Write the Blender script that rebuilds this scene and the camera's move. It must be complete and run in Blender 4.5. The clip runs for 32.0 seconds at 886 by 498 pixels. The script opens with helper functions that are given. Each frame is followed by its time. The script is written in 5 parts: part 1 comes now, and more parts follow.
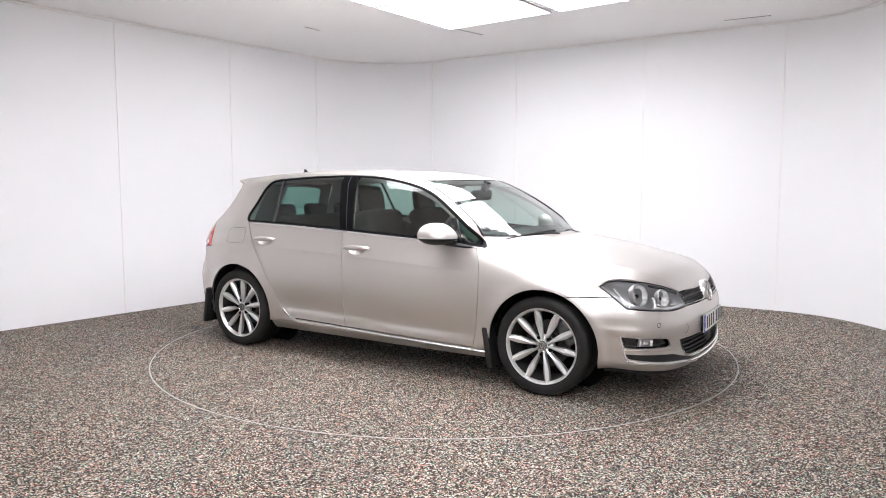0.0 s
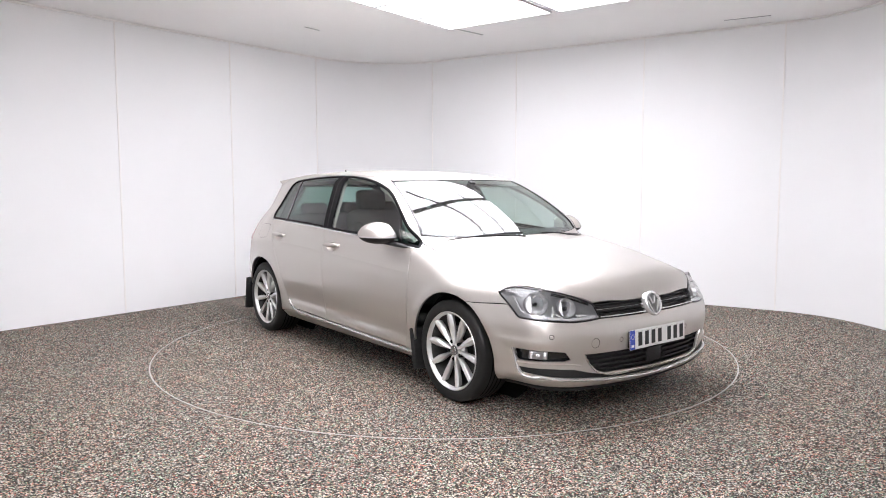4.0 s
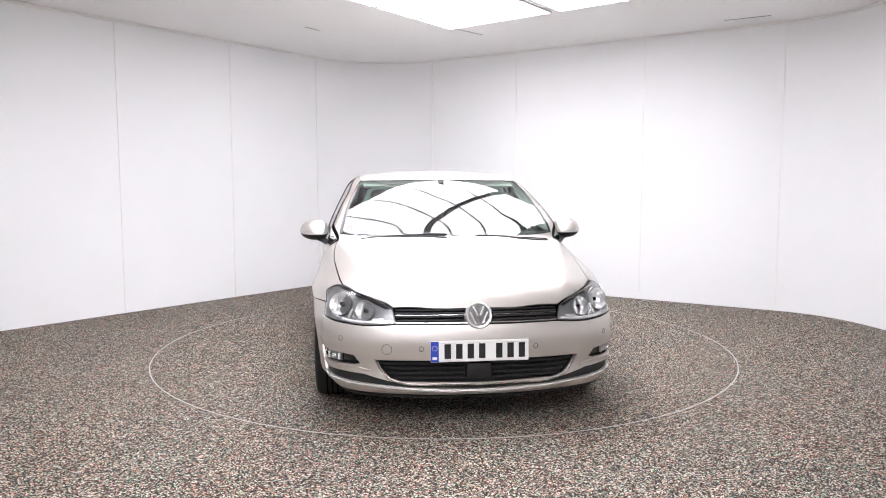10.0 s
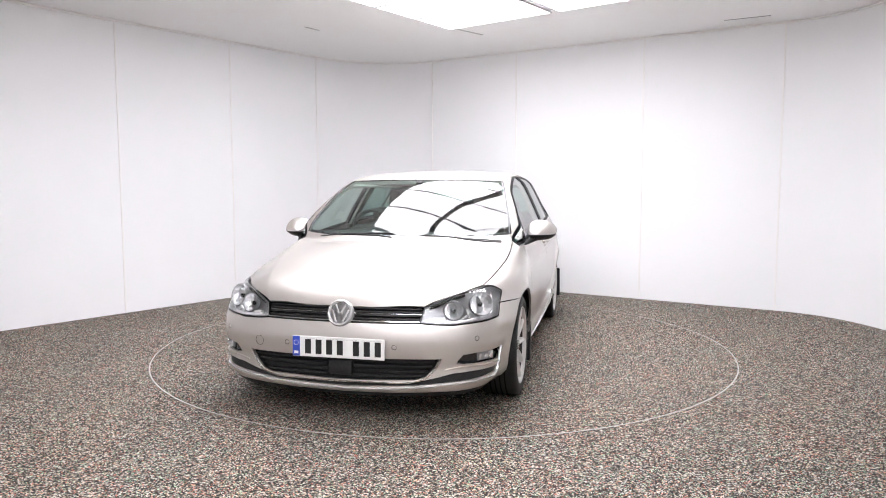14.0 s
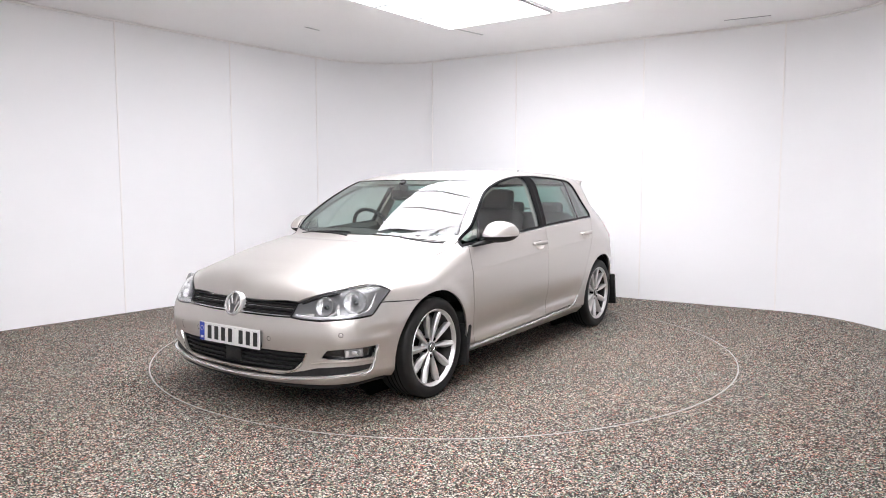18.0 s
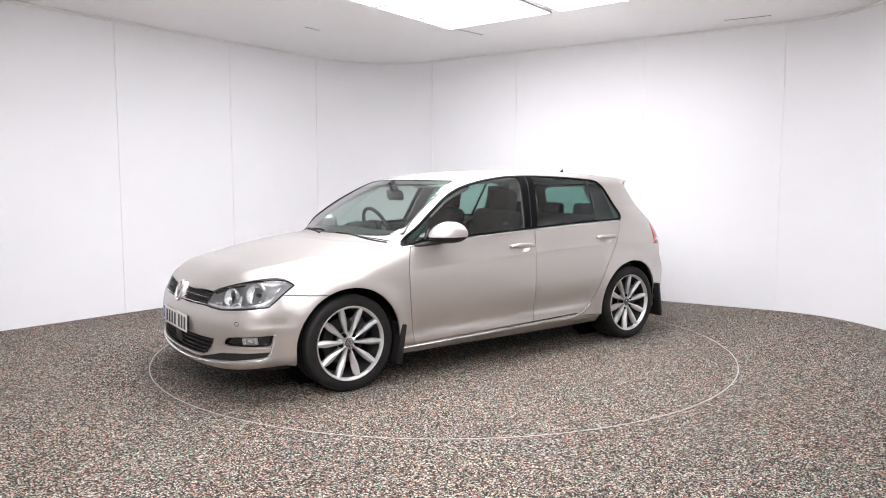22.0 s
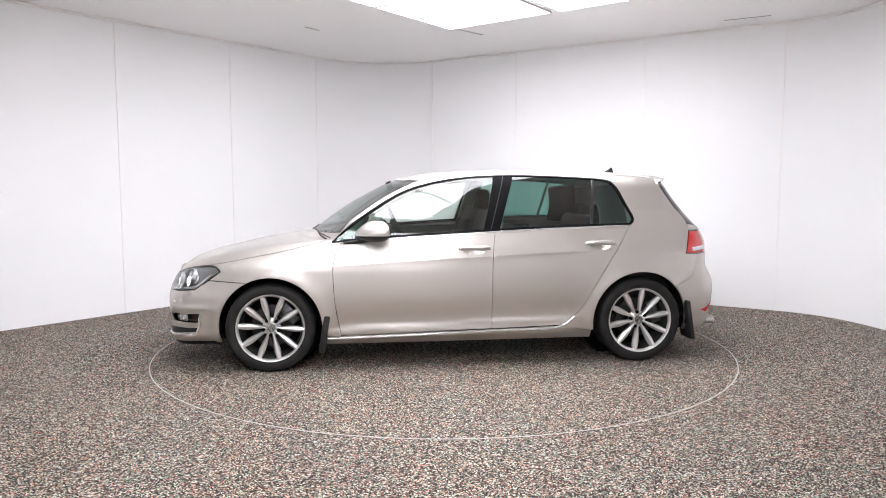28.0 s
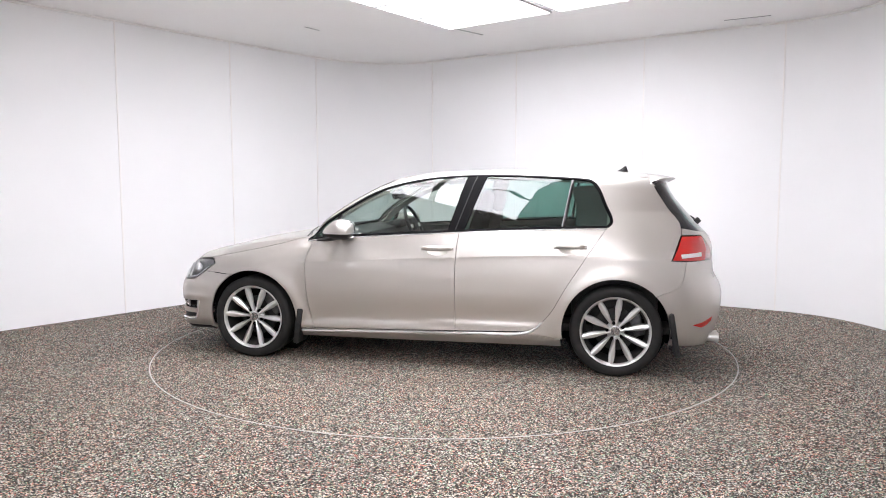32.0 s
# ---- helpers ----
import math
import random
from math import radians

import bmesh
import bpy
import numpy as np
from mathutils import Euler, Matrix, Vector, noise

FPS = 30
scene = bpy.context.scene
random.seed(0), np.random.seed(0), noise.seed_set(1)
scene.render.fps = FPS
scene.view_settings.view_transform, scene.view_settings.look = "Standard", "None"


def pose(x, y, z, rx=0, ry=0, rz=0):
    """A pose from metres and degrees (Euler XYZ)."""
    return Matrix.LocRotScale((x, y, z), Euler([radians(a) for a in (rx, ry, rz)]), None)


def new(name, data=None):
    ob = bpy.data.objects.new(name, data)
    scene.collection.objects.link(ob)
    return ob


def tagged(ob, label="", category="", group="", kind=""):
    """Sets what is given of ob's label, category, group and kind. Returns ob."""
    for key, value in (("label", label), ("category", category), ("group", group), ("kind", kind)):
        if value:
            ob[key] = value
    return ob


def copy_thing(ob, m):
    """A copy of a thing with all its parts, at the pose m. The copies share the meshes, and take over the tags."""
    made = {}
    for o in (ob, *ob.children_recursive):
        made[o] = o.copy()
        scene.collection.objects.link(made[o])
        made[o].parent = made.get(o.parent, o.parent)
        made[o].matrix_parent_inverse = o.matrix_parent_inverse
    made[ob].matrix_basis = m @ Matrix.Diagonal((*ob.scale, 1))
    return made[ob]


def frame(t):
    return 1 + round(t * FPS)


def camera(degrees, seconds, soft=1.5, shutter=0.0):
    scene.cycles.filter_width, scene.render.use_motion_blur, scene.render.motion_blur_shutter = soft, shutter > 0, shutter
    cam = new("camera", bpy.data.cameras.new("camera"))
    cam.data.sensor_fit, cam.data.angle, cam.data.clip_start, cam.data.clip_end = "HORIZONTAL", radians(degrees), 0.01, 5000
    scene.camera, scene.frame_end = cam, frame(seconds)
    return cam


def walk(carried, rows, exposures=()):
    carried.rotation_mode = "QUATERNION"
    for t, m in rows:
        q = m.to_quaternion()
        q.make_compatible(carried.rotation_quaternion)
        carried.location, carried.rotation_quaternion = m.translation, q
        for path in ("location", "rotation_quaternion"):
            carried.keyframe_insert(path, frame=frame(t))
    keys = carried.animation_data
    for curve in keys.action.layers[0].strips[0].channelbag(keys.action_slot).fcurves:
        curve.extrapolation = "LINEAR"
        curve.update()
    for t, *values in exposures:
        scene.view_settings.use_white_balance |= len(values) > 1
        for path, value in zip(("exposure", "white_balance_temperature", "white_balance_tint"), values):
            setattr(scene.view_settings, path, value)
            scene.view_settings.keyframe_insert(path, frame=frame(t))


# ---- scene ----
# Camera on a fixed mount, looking over a motor turntable in a white studio.
cam = camera(63.77, 32.0, soft=1.0)
EYE = pose(0, -5.757, 1.2867, 90 - 5.135, 0.05, 0.05)
walk(cam, [(0, EYE), (32, EYE)])

# World: closed room, so only a faint neutral surround.
world = bpy.data.worlds.new("surround")
world.use_nodes = True
world.node_tree.nodes["Background"].inputs[0].default_value = (0.9, 0.93, 1.0, 1)
world.node_tree.nodes["Background"].inputs[1].default_value = 0.05
scene.world = world
scene.view_settings.exposure = 0.61
PANEL_GLOW = 6.4


# ---------------------------------------------------------------- materials
def mat(name, base=(0.5, 0.5, 0.5), rough=0.5, metal=0.0, coat=0.0, spec=0.5, emit=None, strength=0.0, coat_rough=0.03):
    m = bpy.data.materials.new(name)
    m.use_nodes = True
    b = m.node_tree.nodes["Principled BSDF"]
    b.inputs["Base Color"].default_value = (*base, 1)
    b.inputs["Roughness"].default_value = rough
    b.inputs["Metallic"].default_value = metal
    b.inputs["Coat Weight"].default_value = coat
    b.inputs["Coat Roughness"].default_value = coat_rough
    b.inputs["Specular IOR Level"].default_value = spec
    if emit:
        b.inputs["Emission Color"].default_value = (*emit, 1)
        b.inputs["Emission Strength"].default_value = strength
    return m


def tree(m):
    t = m.node_tree
    return t, t.nodes["Principled BSDF"]


def add_node(t, kind, **values):
    n = t.nodes.new(kind)
    for k, v in values.items():
        n.inputs[k.replace("_", " ")].default_value = v
    return n


def coords(t, scale=1.0):
    c = t.nodes.new("ShaderNodeTexCoord")
    mp = t.nodes.new("ShaderNodeMapping")
    mp.inputs["Scale"].default_value = (scale, scale, scale)
    t.links.new(c.outputs["Object"], mp.inputs["Vector"])
    return mp.outputs["Vector"]


def ramp(t, source, stops):
    r = t.nodes.new("ShaderNodeValToRGB")
    e = r.color_ramp.elements
    while len(e) < len(stops):
        e.new(0.5)
    for k, (p, c) in zip(e, stops):
        k.position, k.color = p, (*c, 1)
    t.links.new(source, r.inputs["Fac"])
    return r.outputs["Color"]


def vary(m, scale, low, high, detail=4.0, rough=None, bump=0.0, bump_scale=None):
    """Two tones of the base colour by noise, with an uneven gloss and a fine relief."""
    t, b = tree(m)
    v = coords(t)
    n = add_node(t, "ShaderNodeTexNoise", Scale=scale, Detail=detail)
    t.links.new(v, n.inputs["Vector"])
    t.links.new(ramp(t, n.outputs["Fac"], [(0.3, low), (0.7, high)]), b.inputs["Base Color"])
    if rough:
        mr = t.nodes.new("ShaderNodeMapRange")
        mr.inputs["To Min"].default_value, mr.inputs["To Max"].default_value = rough
        t.links.new(n.outputs["Fac"], mr.inputs["Value"])
        t.links.new(mr.outputs[0], b.inputs["Roughness"])
    if bump:
        n2 = add_node(t, "ShaderNodeTexNoise", Scale=bump_scale or scale * 8, Detail=3.0)
        t.links.new(v, n2.inputs["Vector"])
        bp = add_node(t, "ShaderNodeBump", Strength=bump, Distance=0.002)
        t.links.new(n2.outputs["Fac"], bp.inputs["Height"])
        t.links.new(bp.outputs["Normal"], b.inputs["Normal"])
    return m


def glass(name, tint, ior=1.5, rough=0.0):
    """A thin pane: clear or tinted, with the gloss of its angle."""
    m = bpy.data.materials.new(name)
    m.use_nodes = True
    t = m.node_tree
    t.nodes.clear()
    out = t.nodes.new("ShaderNodeOutputMaterial")
    mix = t.nodes.new("ShaderNodeMixShader")
    clear = t.nodes.new("ShaderNodeBsdfTransparent")
    clear.inputs[0].default_value = (*tint, 1)
    gloss = t.nodes.new("ShaderNodeBsdfAnisotropic")
    gloss.inputs["Roughness"].default_value = rough
    facing = t.nodes.new("ShaderNodeLayerWeight")
    facing.inputs["Blend"].default_value = 0.5
    power = t.nodes.new("ShaderNodeMath")
    power.operation = "POWER"
    power.inputs[1].default_value = 4.0
    gain = t.nodes.new("ShaderNodeMath")
    gain.operation = "MULTIPLY_ADD"
    f0 = ((ior - 1) / (ior + 1)) ** 2 * 2.4
    gain.inputs[1].default_value, gain.inputs[2].default_value = 1 - f0, f0
    t.links.new(facing.outputs["Facing"], power.inputs[0])
    t.links.new(power.outputs[0], gain.inputs[0])
    t.links.new(gain.outputs[0], mix.inputs[0])
    t.links.new(clear.outputs[0], mix.inputs[1])
    t.links.new(gloss.outputs[0], mix.inputs[2])
    t.links.new(mix.outputs[0], out.inputs[0])
    return m


def paint_material():
    m = mat("silver_paint", (0.50, 0.465, 0.42), 0.42, 0.92, 0.6, coat_rough=0.03)
    t, b = tree(m)
    v = coords(t)
    fine = add_node(t, "ShaderNodeTexNoise", Scale=900.0, Detail=2.0)
    wide = add_node(t, "ShaderNodeTexNoise", Scale=3.0, Detail=5.0)
    t.links.new(v, fine.inputs["Vector"])
    t.links.new(v, wide.inputs["Vector"])
    t.links.new(ramp(t, fine.outputs["Fac"], [(0.35, (0.565, 0.538, 0.505)), (0.65, (0.660, 0.630, 0.595))]), b.inputs["Base Color"])
    mr = t.nodes.new("ShaderNodeMapRange")
    mr.inputs["To Min"].default_value, mr.inputs["To Max"].default_value = 0.40, 0.46
    t.links.new(wide.outputs["Fac"], mr.inputs["Value"])
    t.links.new(mr.outputs[0], b.inputs["Roughness"])
    return m


def chip_floor_material():
    """Resin-bound rubber and stone chips: pale, grey, black, with a few red, green and tan ones."""
    m = mat("chip_floor", (0.2, 0.2, 0.2), 0.7, spec=0.2)
    t, b = tree(m)
    v = coords(t)
    vor = add_node(t, "ShaderNodeTexVoronoi", Scale=165.0, Randomness=1.0)
    t.links.new(v, vor.inputs["Vector"])
    sep = t.nodes.new("ShaderNodeSeparateColor")
    t.links.new(vor.outputs["Color"], sep.inputs[0])
    tone = ramp(t, sep.outputs[0], [(0.0, (0.006, 0.006, 0.006)), (0.36, (0.016, 0.016, 0.016)), (0.48, (0.045, 0.043, 0.041)), (0.58, (0.16, 0.155, 0.15)),
                                    (0.75, (0.32, 0.30, 0.28)), (0.96, (0.72, 0.70, 0.68))])
    hue = ramp(t, sep.outputs[1], [(0.0, (1.0, 0.40, 0.34)), (0.14, (1.0, 0.80, 0.64)), (0.22, (1, 1, 1)), (0.78, (1, 1, 1)), (0.86, (0.60, 1.0, 0.74)), (0.95, (1.0, 0.80, 0.55))])
    hue_node = [n for n in t.nodes if n.type == "VALTORGB"][-1]
    hue_node.color_ramp.interpolation = "CONSTANT"
    mix = t.nodes.new("ShaderNodeMix")
    mix.data_type, mix.blend_type = "RGBA", "MULTIPLY"
    mix.inputs[0].default_value = 1.0
    t.links.new(tone, mix.inputs[6])
    t.links.new(hue, mix.inputs[7])
    wide = add_node(t, "ShaderNodeTexNoise", Scale=0.9, Detail=5.0)
    t.links.new(v, wide.inputs["Vector"])
    soil = ramp(t, wide.outputs["Fac"], [(0.3, (0.85, 0.85, 0.83)), (0.45, (0.96, 0.925, 0.87)), (0.6, (0.92, 0.935, 0.91)), (0.75, (1.04, 1.03, 1.0))])
    clump = add_node(t, "ShaderNodeTexVoronoi", Scale=52.0, Randomness=1.0)
    t.links.new(v, clump.inputs["Vector"])
    clump_sep = t.nodes.new("ShaderNodeSeparateColor")
    t.links.new(clump.outputs["Color"], clump_sep.inputs[0])
    clump_tone = ramp(t, clump_sep.outputs[0], [(0.0, (0.78, 0.82, 0.80)), (0.3, (1.02, 0.90, 0.84)), (0.55, (0.95, 1.0, 0.95)), (0.8, (1.05, 1.05, 1.03)), (1.0, (1.25, 1.22, 1.20))])
    mix3 = t.nodes.new("ShaderNodeMix")
    mix3.data_type, mix3.blend_type = "RGBA", "MULTIPLY"
    mix3.inputs[0].default_value = 1.0
    t.links.new(mix.outputs[2], mix3.inputs[6])
    t.links.new(clump_tone, mix3.inputs[7])
    mix2 = t.nodes.new("ShaderNodeMix")
    mix2.data_type, mix2.blend_type = "RGBA", "MULTIPLY"
    mix2.inputs[0].default_value = 1.0
    t.links.new(mix3.outputs[2], mix2.inputs[6])
    t.links.new(soil, mix2.inputs[7])
    t.links.new(mix2.outputs[2], b.inputs["Base Color"])
    dist = add_node(t, "ShaderNodeTexVoronoi", Scale=165.0, Randomness=1.0)
    dist.feature = "DISTANCE_TO_EDGE"
    t.links.new(v, dist.inputs["Vector"])
    bp = add_node(t, "ShaderNodeBump", Strength=0.6, Distance=0.003)
    t.links.new(dist.outputs["Distance"], bp.inputs["Height"])
    t.links.new(bp.outputs["Normal"], b.inputs["Normal"])
    return m


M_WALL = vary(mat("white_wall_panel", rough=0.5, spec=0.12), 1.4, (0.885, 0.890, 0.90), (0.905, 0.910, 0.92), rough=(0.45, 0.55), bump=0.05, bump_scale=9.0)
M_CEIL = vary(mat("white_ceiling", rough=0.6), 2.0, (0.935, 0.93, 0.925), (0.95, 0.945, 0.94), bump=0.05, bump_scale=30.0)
M_STRIP = mat("white_cover_strip", (0.90, 0.885, 0.87), 0.3)
M_SLOT = mat("dark_slot", (0.42, 0.42, 0.42), 0.6)
M_FLOOR = chip_floor_material()
M_STEEL = vary(mat("worn_steel", metal=0.4, rough=0.45), 30.0, (0.32, 0.31, 0.30), (0.55, 0.54, 0.52), rough=(0.4, 0.6))
M_GLOW = mat("light_diffuser", (0.9, 0.9, 0.9), 0.5, emit=(1.0, 0.980, 1.045), strength=PANEL_GLOW)
M_LFRAME = mat("light_frame", (0.55, 0.55, 0.55), 0.4)
M_PAINT = paint_material()
M_BLACK = mat("gloss_black", (0.008, 0.008, 0.009), 0.12, coat=0.5)
M_PLASTIC = vary(mat("black_plastic", rough=0.5, spec=0.3), 60.0, (0.012, 0.012, 0.012), (0.022, 0.022, 0.022), rough=(0.4, 0.6), bump=0.2, bump_scale=700.0)
M_RUBBER = vary(mat("tyre_rubber", rough=0.6, spec=0.35), 14.0, (0.008, 0.008, 0.008), (0.018, 0.0175, 0.017), rough=(0.45, 0.65), bump=0.15, bump_scale=300.0)
M_CHROME = mat("chrome", (0.80, 0.80, 0.80), 0.08, 1.0)
M_ALLOY = vary(mat("silver_alloy", metal=0.8, rough=0.3, coat=0.4), 25.0, (0.70, 0.70, 0.695), (0.78, 0.78, 0.77), rough=(0.28, 0.38))
# Barrel, disc and drum metal, darkened to put shade between the spokes.
M_BARREL = vary(mat("shade_dark_metal", metal=0.5, rough=0.6), 30.0, (0.03, 0.03, 0.03), (0.06, 0.058, 0.055), rough=(0.5, 0.7))
M_SATIN = mat("satin_bright_trim", (0.82, 0.82, 0.81), 0.22, 0.7)
M_DARKMETAL = vary(mat("dark_steel", metal=0.9, rough=0.5), 40.0, (0.10, 0.10, 0.10), (0.2, 0.2, 0.2), rough=(0.4, 0.6))
M_GLASS = glass("clear_glass", (0.80, 0.89, 0.85))
M_SCREEN = glass("windscreen_glass", (0.70, 0.82, 0.78), 1.6)
M_TINT = glass("privacy_glass", (0.33, 0.52, 0.47))
M_LENS = glass("lamp_lens", (0.95, 0.96, 0.96), 1.22)
M_REFLECTOR = mat("lamp_reflector", (0.93, 0.93, 0.94), 0.20, 0.65)
M_LAMPBODY = mat("lamp_housing", (0.25, 0.25, 0.255), 0.35, 0.5, spec=0.4)
M_MATTE = mat("matte_black_trim", (0.005, 0.005, 0.0055), 0.4, spec=0.05)
M_RED = mat("red_lamp", (0.50, 0.010, 0.008), 0.15, coat=1.0)
M_CLEARRED = mat("clear_lamp", (0.75, 0.72, 0.72), 0.15, coat=1.0)
M_FABRIC = vary(mat("dark_fabric", rough=0.9, spec=0.2), 40.0, (0.018, 0.017, 0.016), (0.04, 0.037, 0.035), bump=0.4, bump_scale=500.0)
M_DASH = vary(mat("dark_dash", rough=0.6), 50.0, (0.015, 0.015, 0.015), (0.03, 0.03, 0.03), bump=0.2, bump_scale=600.0)
M_LINER = vary(mat("pale_headliner", rough=0.9), 60.0, (0.36, 0.35, 0.32), (0.42, 0.41, 0.38), bump=0.2, bump_scale=500.0)
M_PLATE = mat("white_plate", (0.82, 0.82, 0.80), 0.3)
M_PLATE_Y = mat("yellow_plate", (0.75, 0.55, 0.05), 0.3)
M_BLUE = mat("blue_band", (0.03, 0.07, 0.45), 0.3)
M_INK = mat("black_ink", (0.01, 0.01, 0.01), 0.4)
M_MIRROR = mat("mirror_glass", (0.9, 0.9, 0.9), 0.02, 1.0)
M_UNDER = mat("underbody", (0.006, 0.006, 0.006), 0.9, spec=0.1)


# ---------------------------------------------------------------- small builders
def part(name, bm, material, parent=None, label="", smooth=True, angle=40):
    """Links a bmesh as one mesh object under a thing or a part."""
    me = bpy.data.meshes.new(name)
    bm.to_mesh(me)
    bm.free()
    return link_mesh(name, me, material, parent, label, smooth, angle)


def link_mesh(name, me, material, parent=None, label="", smooth=True, angle=40):
    me.materials.append(material)
    if smooth:
        me.polygons.foreach_set("use_smooth", [True] * len(me.polygons))
        if angle:
            me.set_sharp_from_angle(angle=radians(angle))
    ob = new(name, me)
    if parent is not None:
        ob.parent = parent
    if label:
        ob["label"] = label
    return ob


def box(sx, sy, sz, m=None, bevel=0.0, segments=2):
    bm = bmesh.new()
    bmesh.ops.create_cube(bm, size=1.0)
    bmesh.ops.scale(bm, vec=(sx, sy, sz), verts=bm.verts)
    if bevel:
        bmesh.ops.bevel(bm, geom=bm.edges[:], offset=bevel, segments=segments, profile=0.5, affect="EDGES")
    if m is not None:
        bmesh.ops.transform(bm, matrix=m, verts=bm.verts)
    return bm


def cylinder(r, depth, m=None, n=24, r2=None, bevel=0.0):
    bm = bmesh.new()
    bmesh.ops.create_cone(bm, cap_ends=True, segments=n, radius1=r, radius2=r if r2 is None else r2, depth=depth)
    if bevel:
        rims = [e for e in bm.edges if len(e.link_faces) == 2 and any(len(f.verts) > 4 for f in e.link_faces)]
        bmesh.ops.bevel(bm, geom=rims, offset=bevel, segments=2, profile=0.5, affect="EDGES")
    if m is not None:
        bmesh.ops.transform(bm, matrix=m, verts=bm.verts)
    return bm


def lathe(profile, n=48, m=None, closed=False):
    """Turns (radius, height) pairs round the z axis."""
    bm = bmesh.new()
    rings = [[bm.verts.new((r * math.cos(2 * math.pi * i / n), r * math.sin(2 * math.pi * i / n), h)) for i in range(n)] for r, h in profile]
    pairs = list(zip(rings, rings[1:])) + ([(rings[-1], rings[0])] if closed else [])
    for a, b in pairs:
        for i in range(n):
            j = (i + 1) % n
            bm.faces.new((a[i], a[j], b[j], b[i]))
    bmesh.ops.recalc_face_normals(bm, faces=bm.faces)
    if m is not None:
        bmesh.ops.transform(bm, matrix=m, verts=bm.verts)
    return bm


def loft(rings, caps=True):
    """Skins closed rings of points (all of one length)."""
    bm = bmesh.new()
    vs = [[bm.verts.new(p) for p in ring] for ring in rings]
    n = len(vs[0])
    for a, b in zip(vs, vs[1:]):
        for i in range(n):
            j = (i + 1) % n
            bm.faces.new((a[i], a[j], b[j], b[i]))
    if caps:
        bm.faces.new(vs[0][::-1])
        bm.faces.new(vs[-1])
    bmesh.ops.recalc_face_normals(bm, faces=bm.faces)
    return bm


def merge(*bms):
    out = bms[0]
    for b in bms[1:]:
        me = bpy.data.meshes.new("tmp")
        b.to_mesh(me)
        b.free()
        out.from_mesh(me)
        bpy.data.meshes.remove(me)
    return out


def flip_y(bm):
    bmesh.ops.scale(bm, vec=(1, -1, 1), verts=bm.verts)
    bmesh.ops.reverse_faces(bm, faces=bm.faces)
    return bm


# ---------------------------------------------------------------- curves in the plane
def curve(keys):
    """A smooth function through (x, value) pairs."""
    k = np.array(sorted(keys), float)
    xs, ys = k[:, 0], k[:, 1]
    d = np.diff(ys) / np.diff(xs)
    m = np.empty(len(xs))
    m[0], m[-1] = d[0], d[-1]
    h = np.diff(xs)
    m[1:-1] = (d[:-1] * h[1:] + d[1:] * h[:-1]) / (h[1:] + h[:-1])
    flat = d[:-1] * d[1:] <= 0
    m[1:-1][flat] *= 0.4

    def f(x):
        x = np.asarray(x, float)
        i = np.clip(np.searchsorted(xs, x) - 1, 0, len(xs) - 2)
        w = h[i]
        s = (x - xs[i]) / w
        inside = (2 * s**3 - 3 * s**2 + 1) * ys[i] + (s**3 - 2 * s**2 + s) * w * m[i] + (-2 * s**3 + 3 * s**2) * ys[i + 1] + (s**3 - s**2) * w * m[i + 1]
        low = ys[0] + (x - xs[0]) * m[0]
        high = ys[-1] + (x - xs[-1]) * m[-1]
        return np.where(s < 0, low, np.where(s > 1, high, inside))

    return f


def smooth_path(points, step=0.02):
    """A rounded line through points of the plane, at even steps."""
    p = np.array(points, float)
    if len(p) > 2:
        d = np.concatenate([[0], np.cumsum(np.linalg.norm(np.diff(p, axis=0), axis=1))])
        fx, fy = curve(list(zip(d, p[:, 0]))), curve(list(zip(d, p[:, 1])))
        s = np.linspace(0, d[-1], max(3, int(d[-1] / step) + 1))
        return np.stack([fx(s), fy(s)], 1)
    n = max(2, int(np.linalg.norm(p[1] - p[0]) / step) + 1)
    return p[0] + (p[1] - p[0]) * np.linspace(0, 1, n)[:, None]


def outline(*legs, step=0.02):
    """A closed outline from legs, each smooth in itself, with corners where they meet."""
    legs = [np.array(l, float) for l in legs]
    out = []
    for l in legs:
        out.append(smooth_path(l, step)[:-1])
    p = np.concatenate(out)
    keep = np.linalg.norm(p - np.roll(p, 1, axis=0), axis=1) > 1e-4
    return p[keep]


def area(p):
    x, y = p[:, 0], p[:, 1]
    return 0.5 * np.sum(x * np.roll(y, -1) - y * np.roll(x, -1))


def inset(p, by):
    if area(p) < 0:
        p = p[::-1]
    e = np.roll(p, -1, axis=0) - p
    e /= np.linalg.norm(e, axis=1)[:, None] + 1e-12
    n = np.stack([-e[:, 1], e[:, 0]], 1)
    v = n + np.roll(n, 1, axis=0)
    v /= np.maximum(np.sum(v * v, 1) / 2, 0.4)[:, None]
    return p + v * by


def inside(p, q):
    """Which points q lie in the outline p."""
    x, y = q[:, 0][:, None], q[:, 1][:, None]
    a, b = p, np.roll(p, -1, axis=0)
    ay, by = a[:, 1][None], b[:, 1][None]
    cross = (ay > y) != (by > y)
    xi = a[:, 0][None] + (y - ay) * (b[:, 0] - a[:, 0])[None] / np.where(by == ay, 1e-12, by - ay)
    return (np.sum(cross & (x < xi), 1) % 2) == 1


def near(p, q):
    """The distance of points q from the outline p."""
    a, b = p[None], np.roll(p, -1, axis=0)[None]
    ab = b - a
    s = np.clip(np.sum((q[:, None] - a) * ab, 2) / (np.sum(ab * ab, 2) + 1e-12), 0, 1)
    return np.min(np.linalg.norm(q[:, None] - a - ab * s[..., None], axis=2), 1)


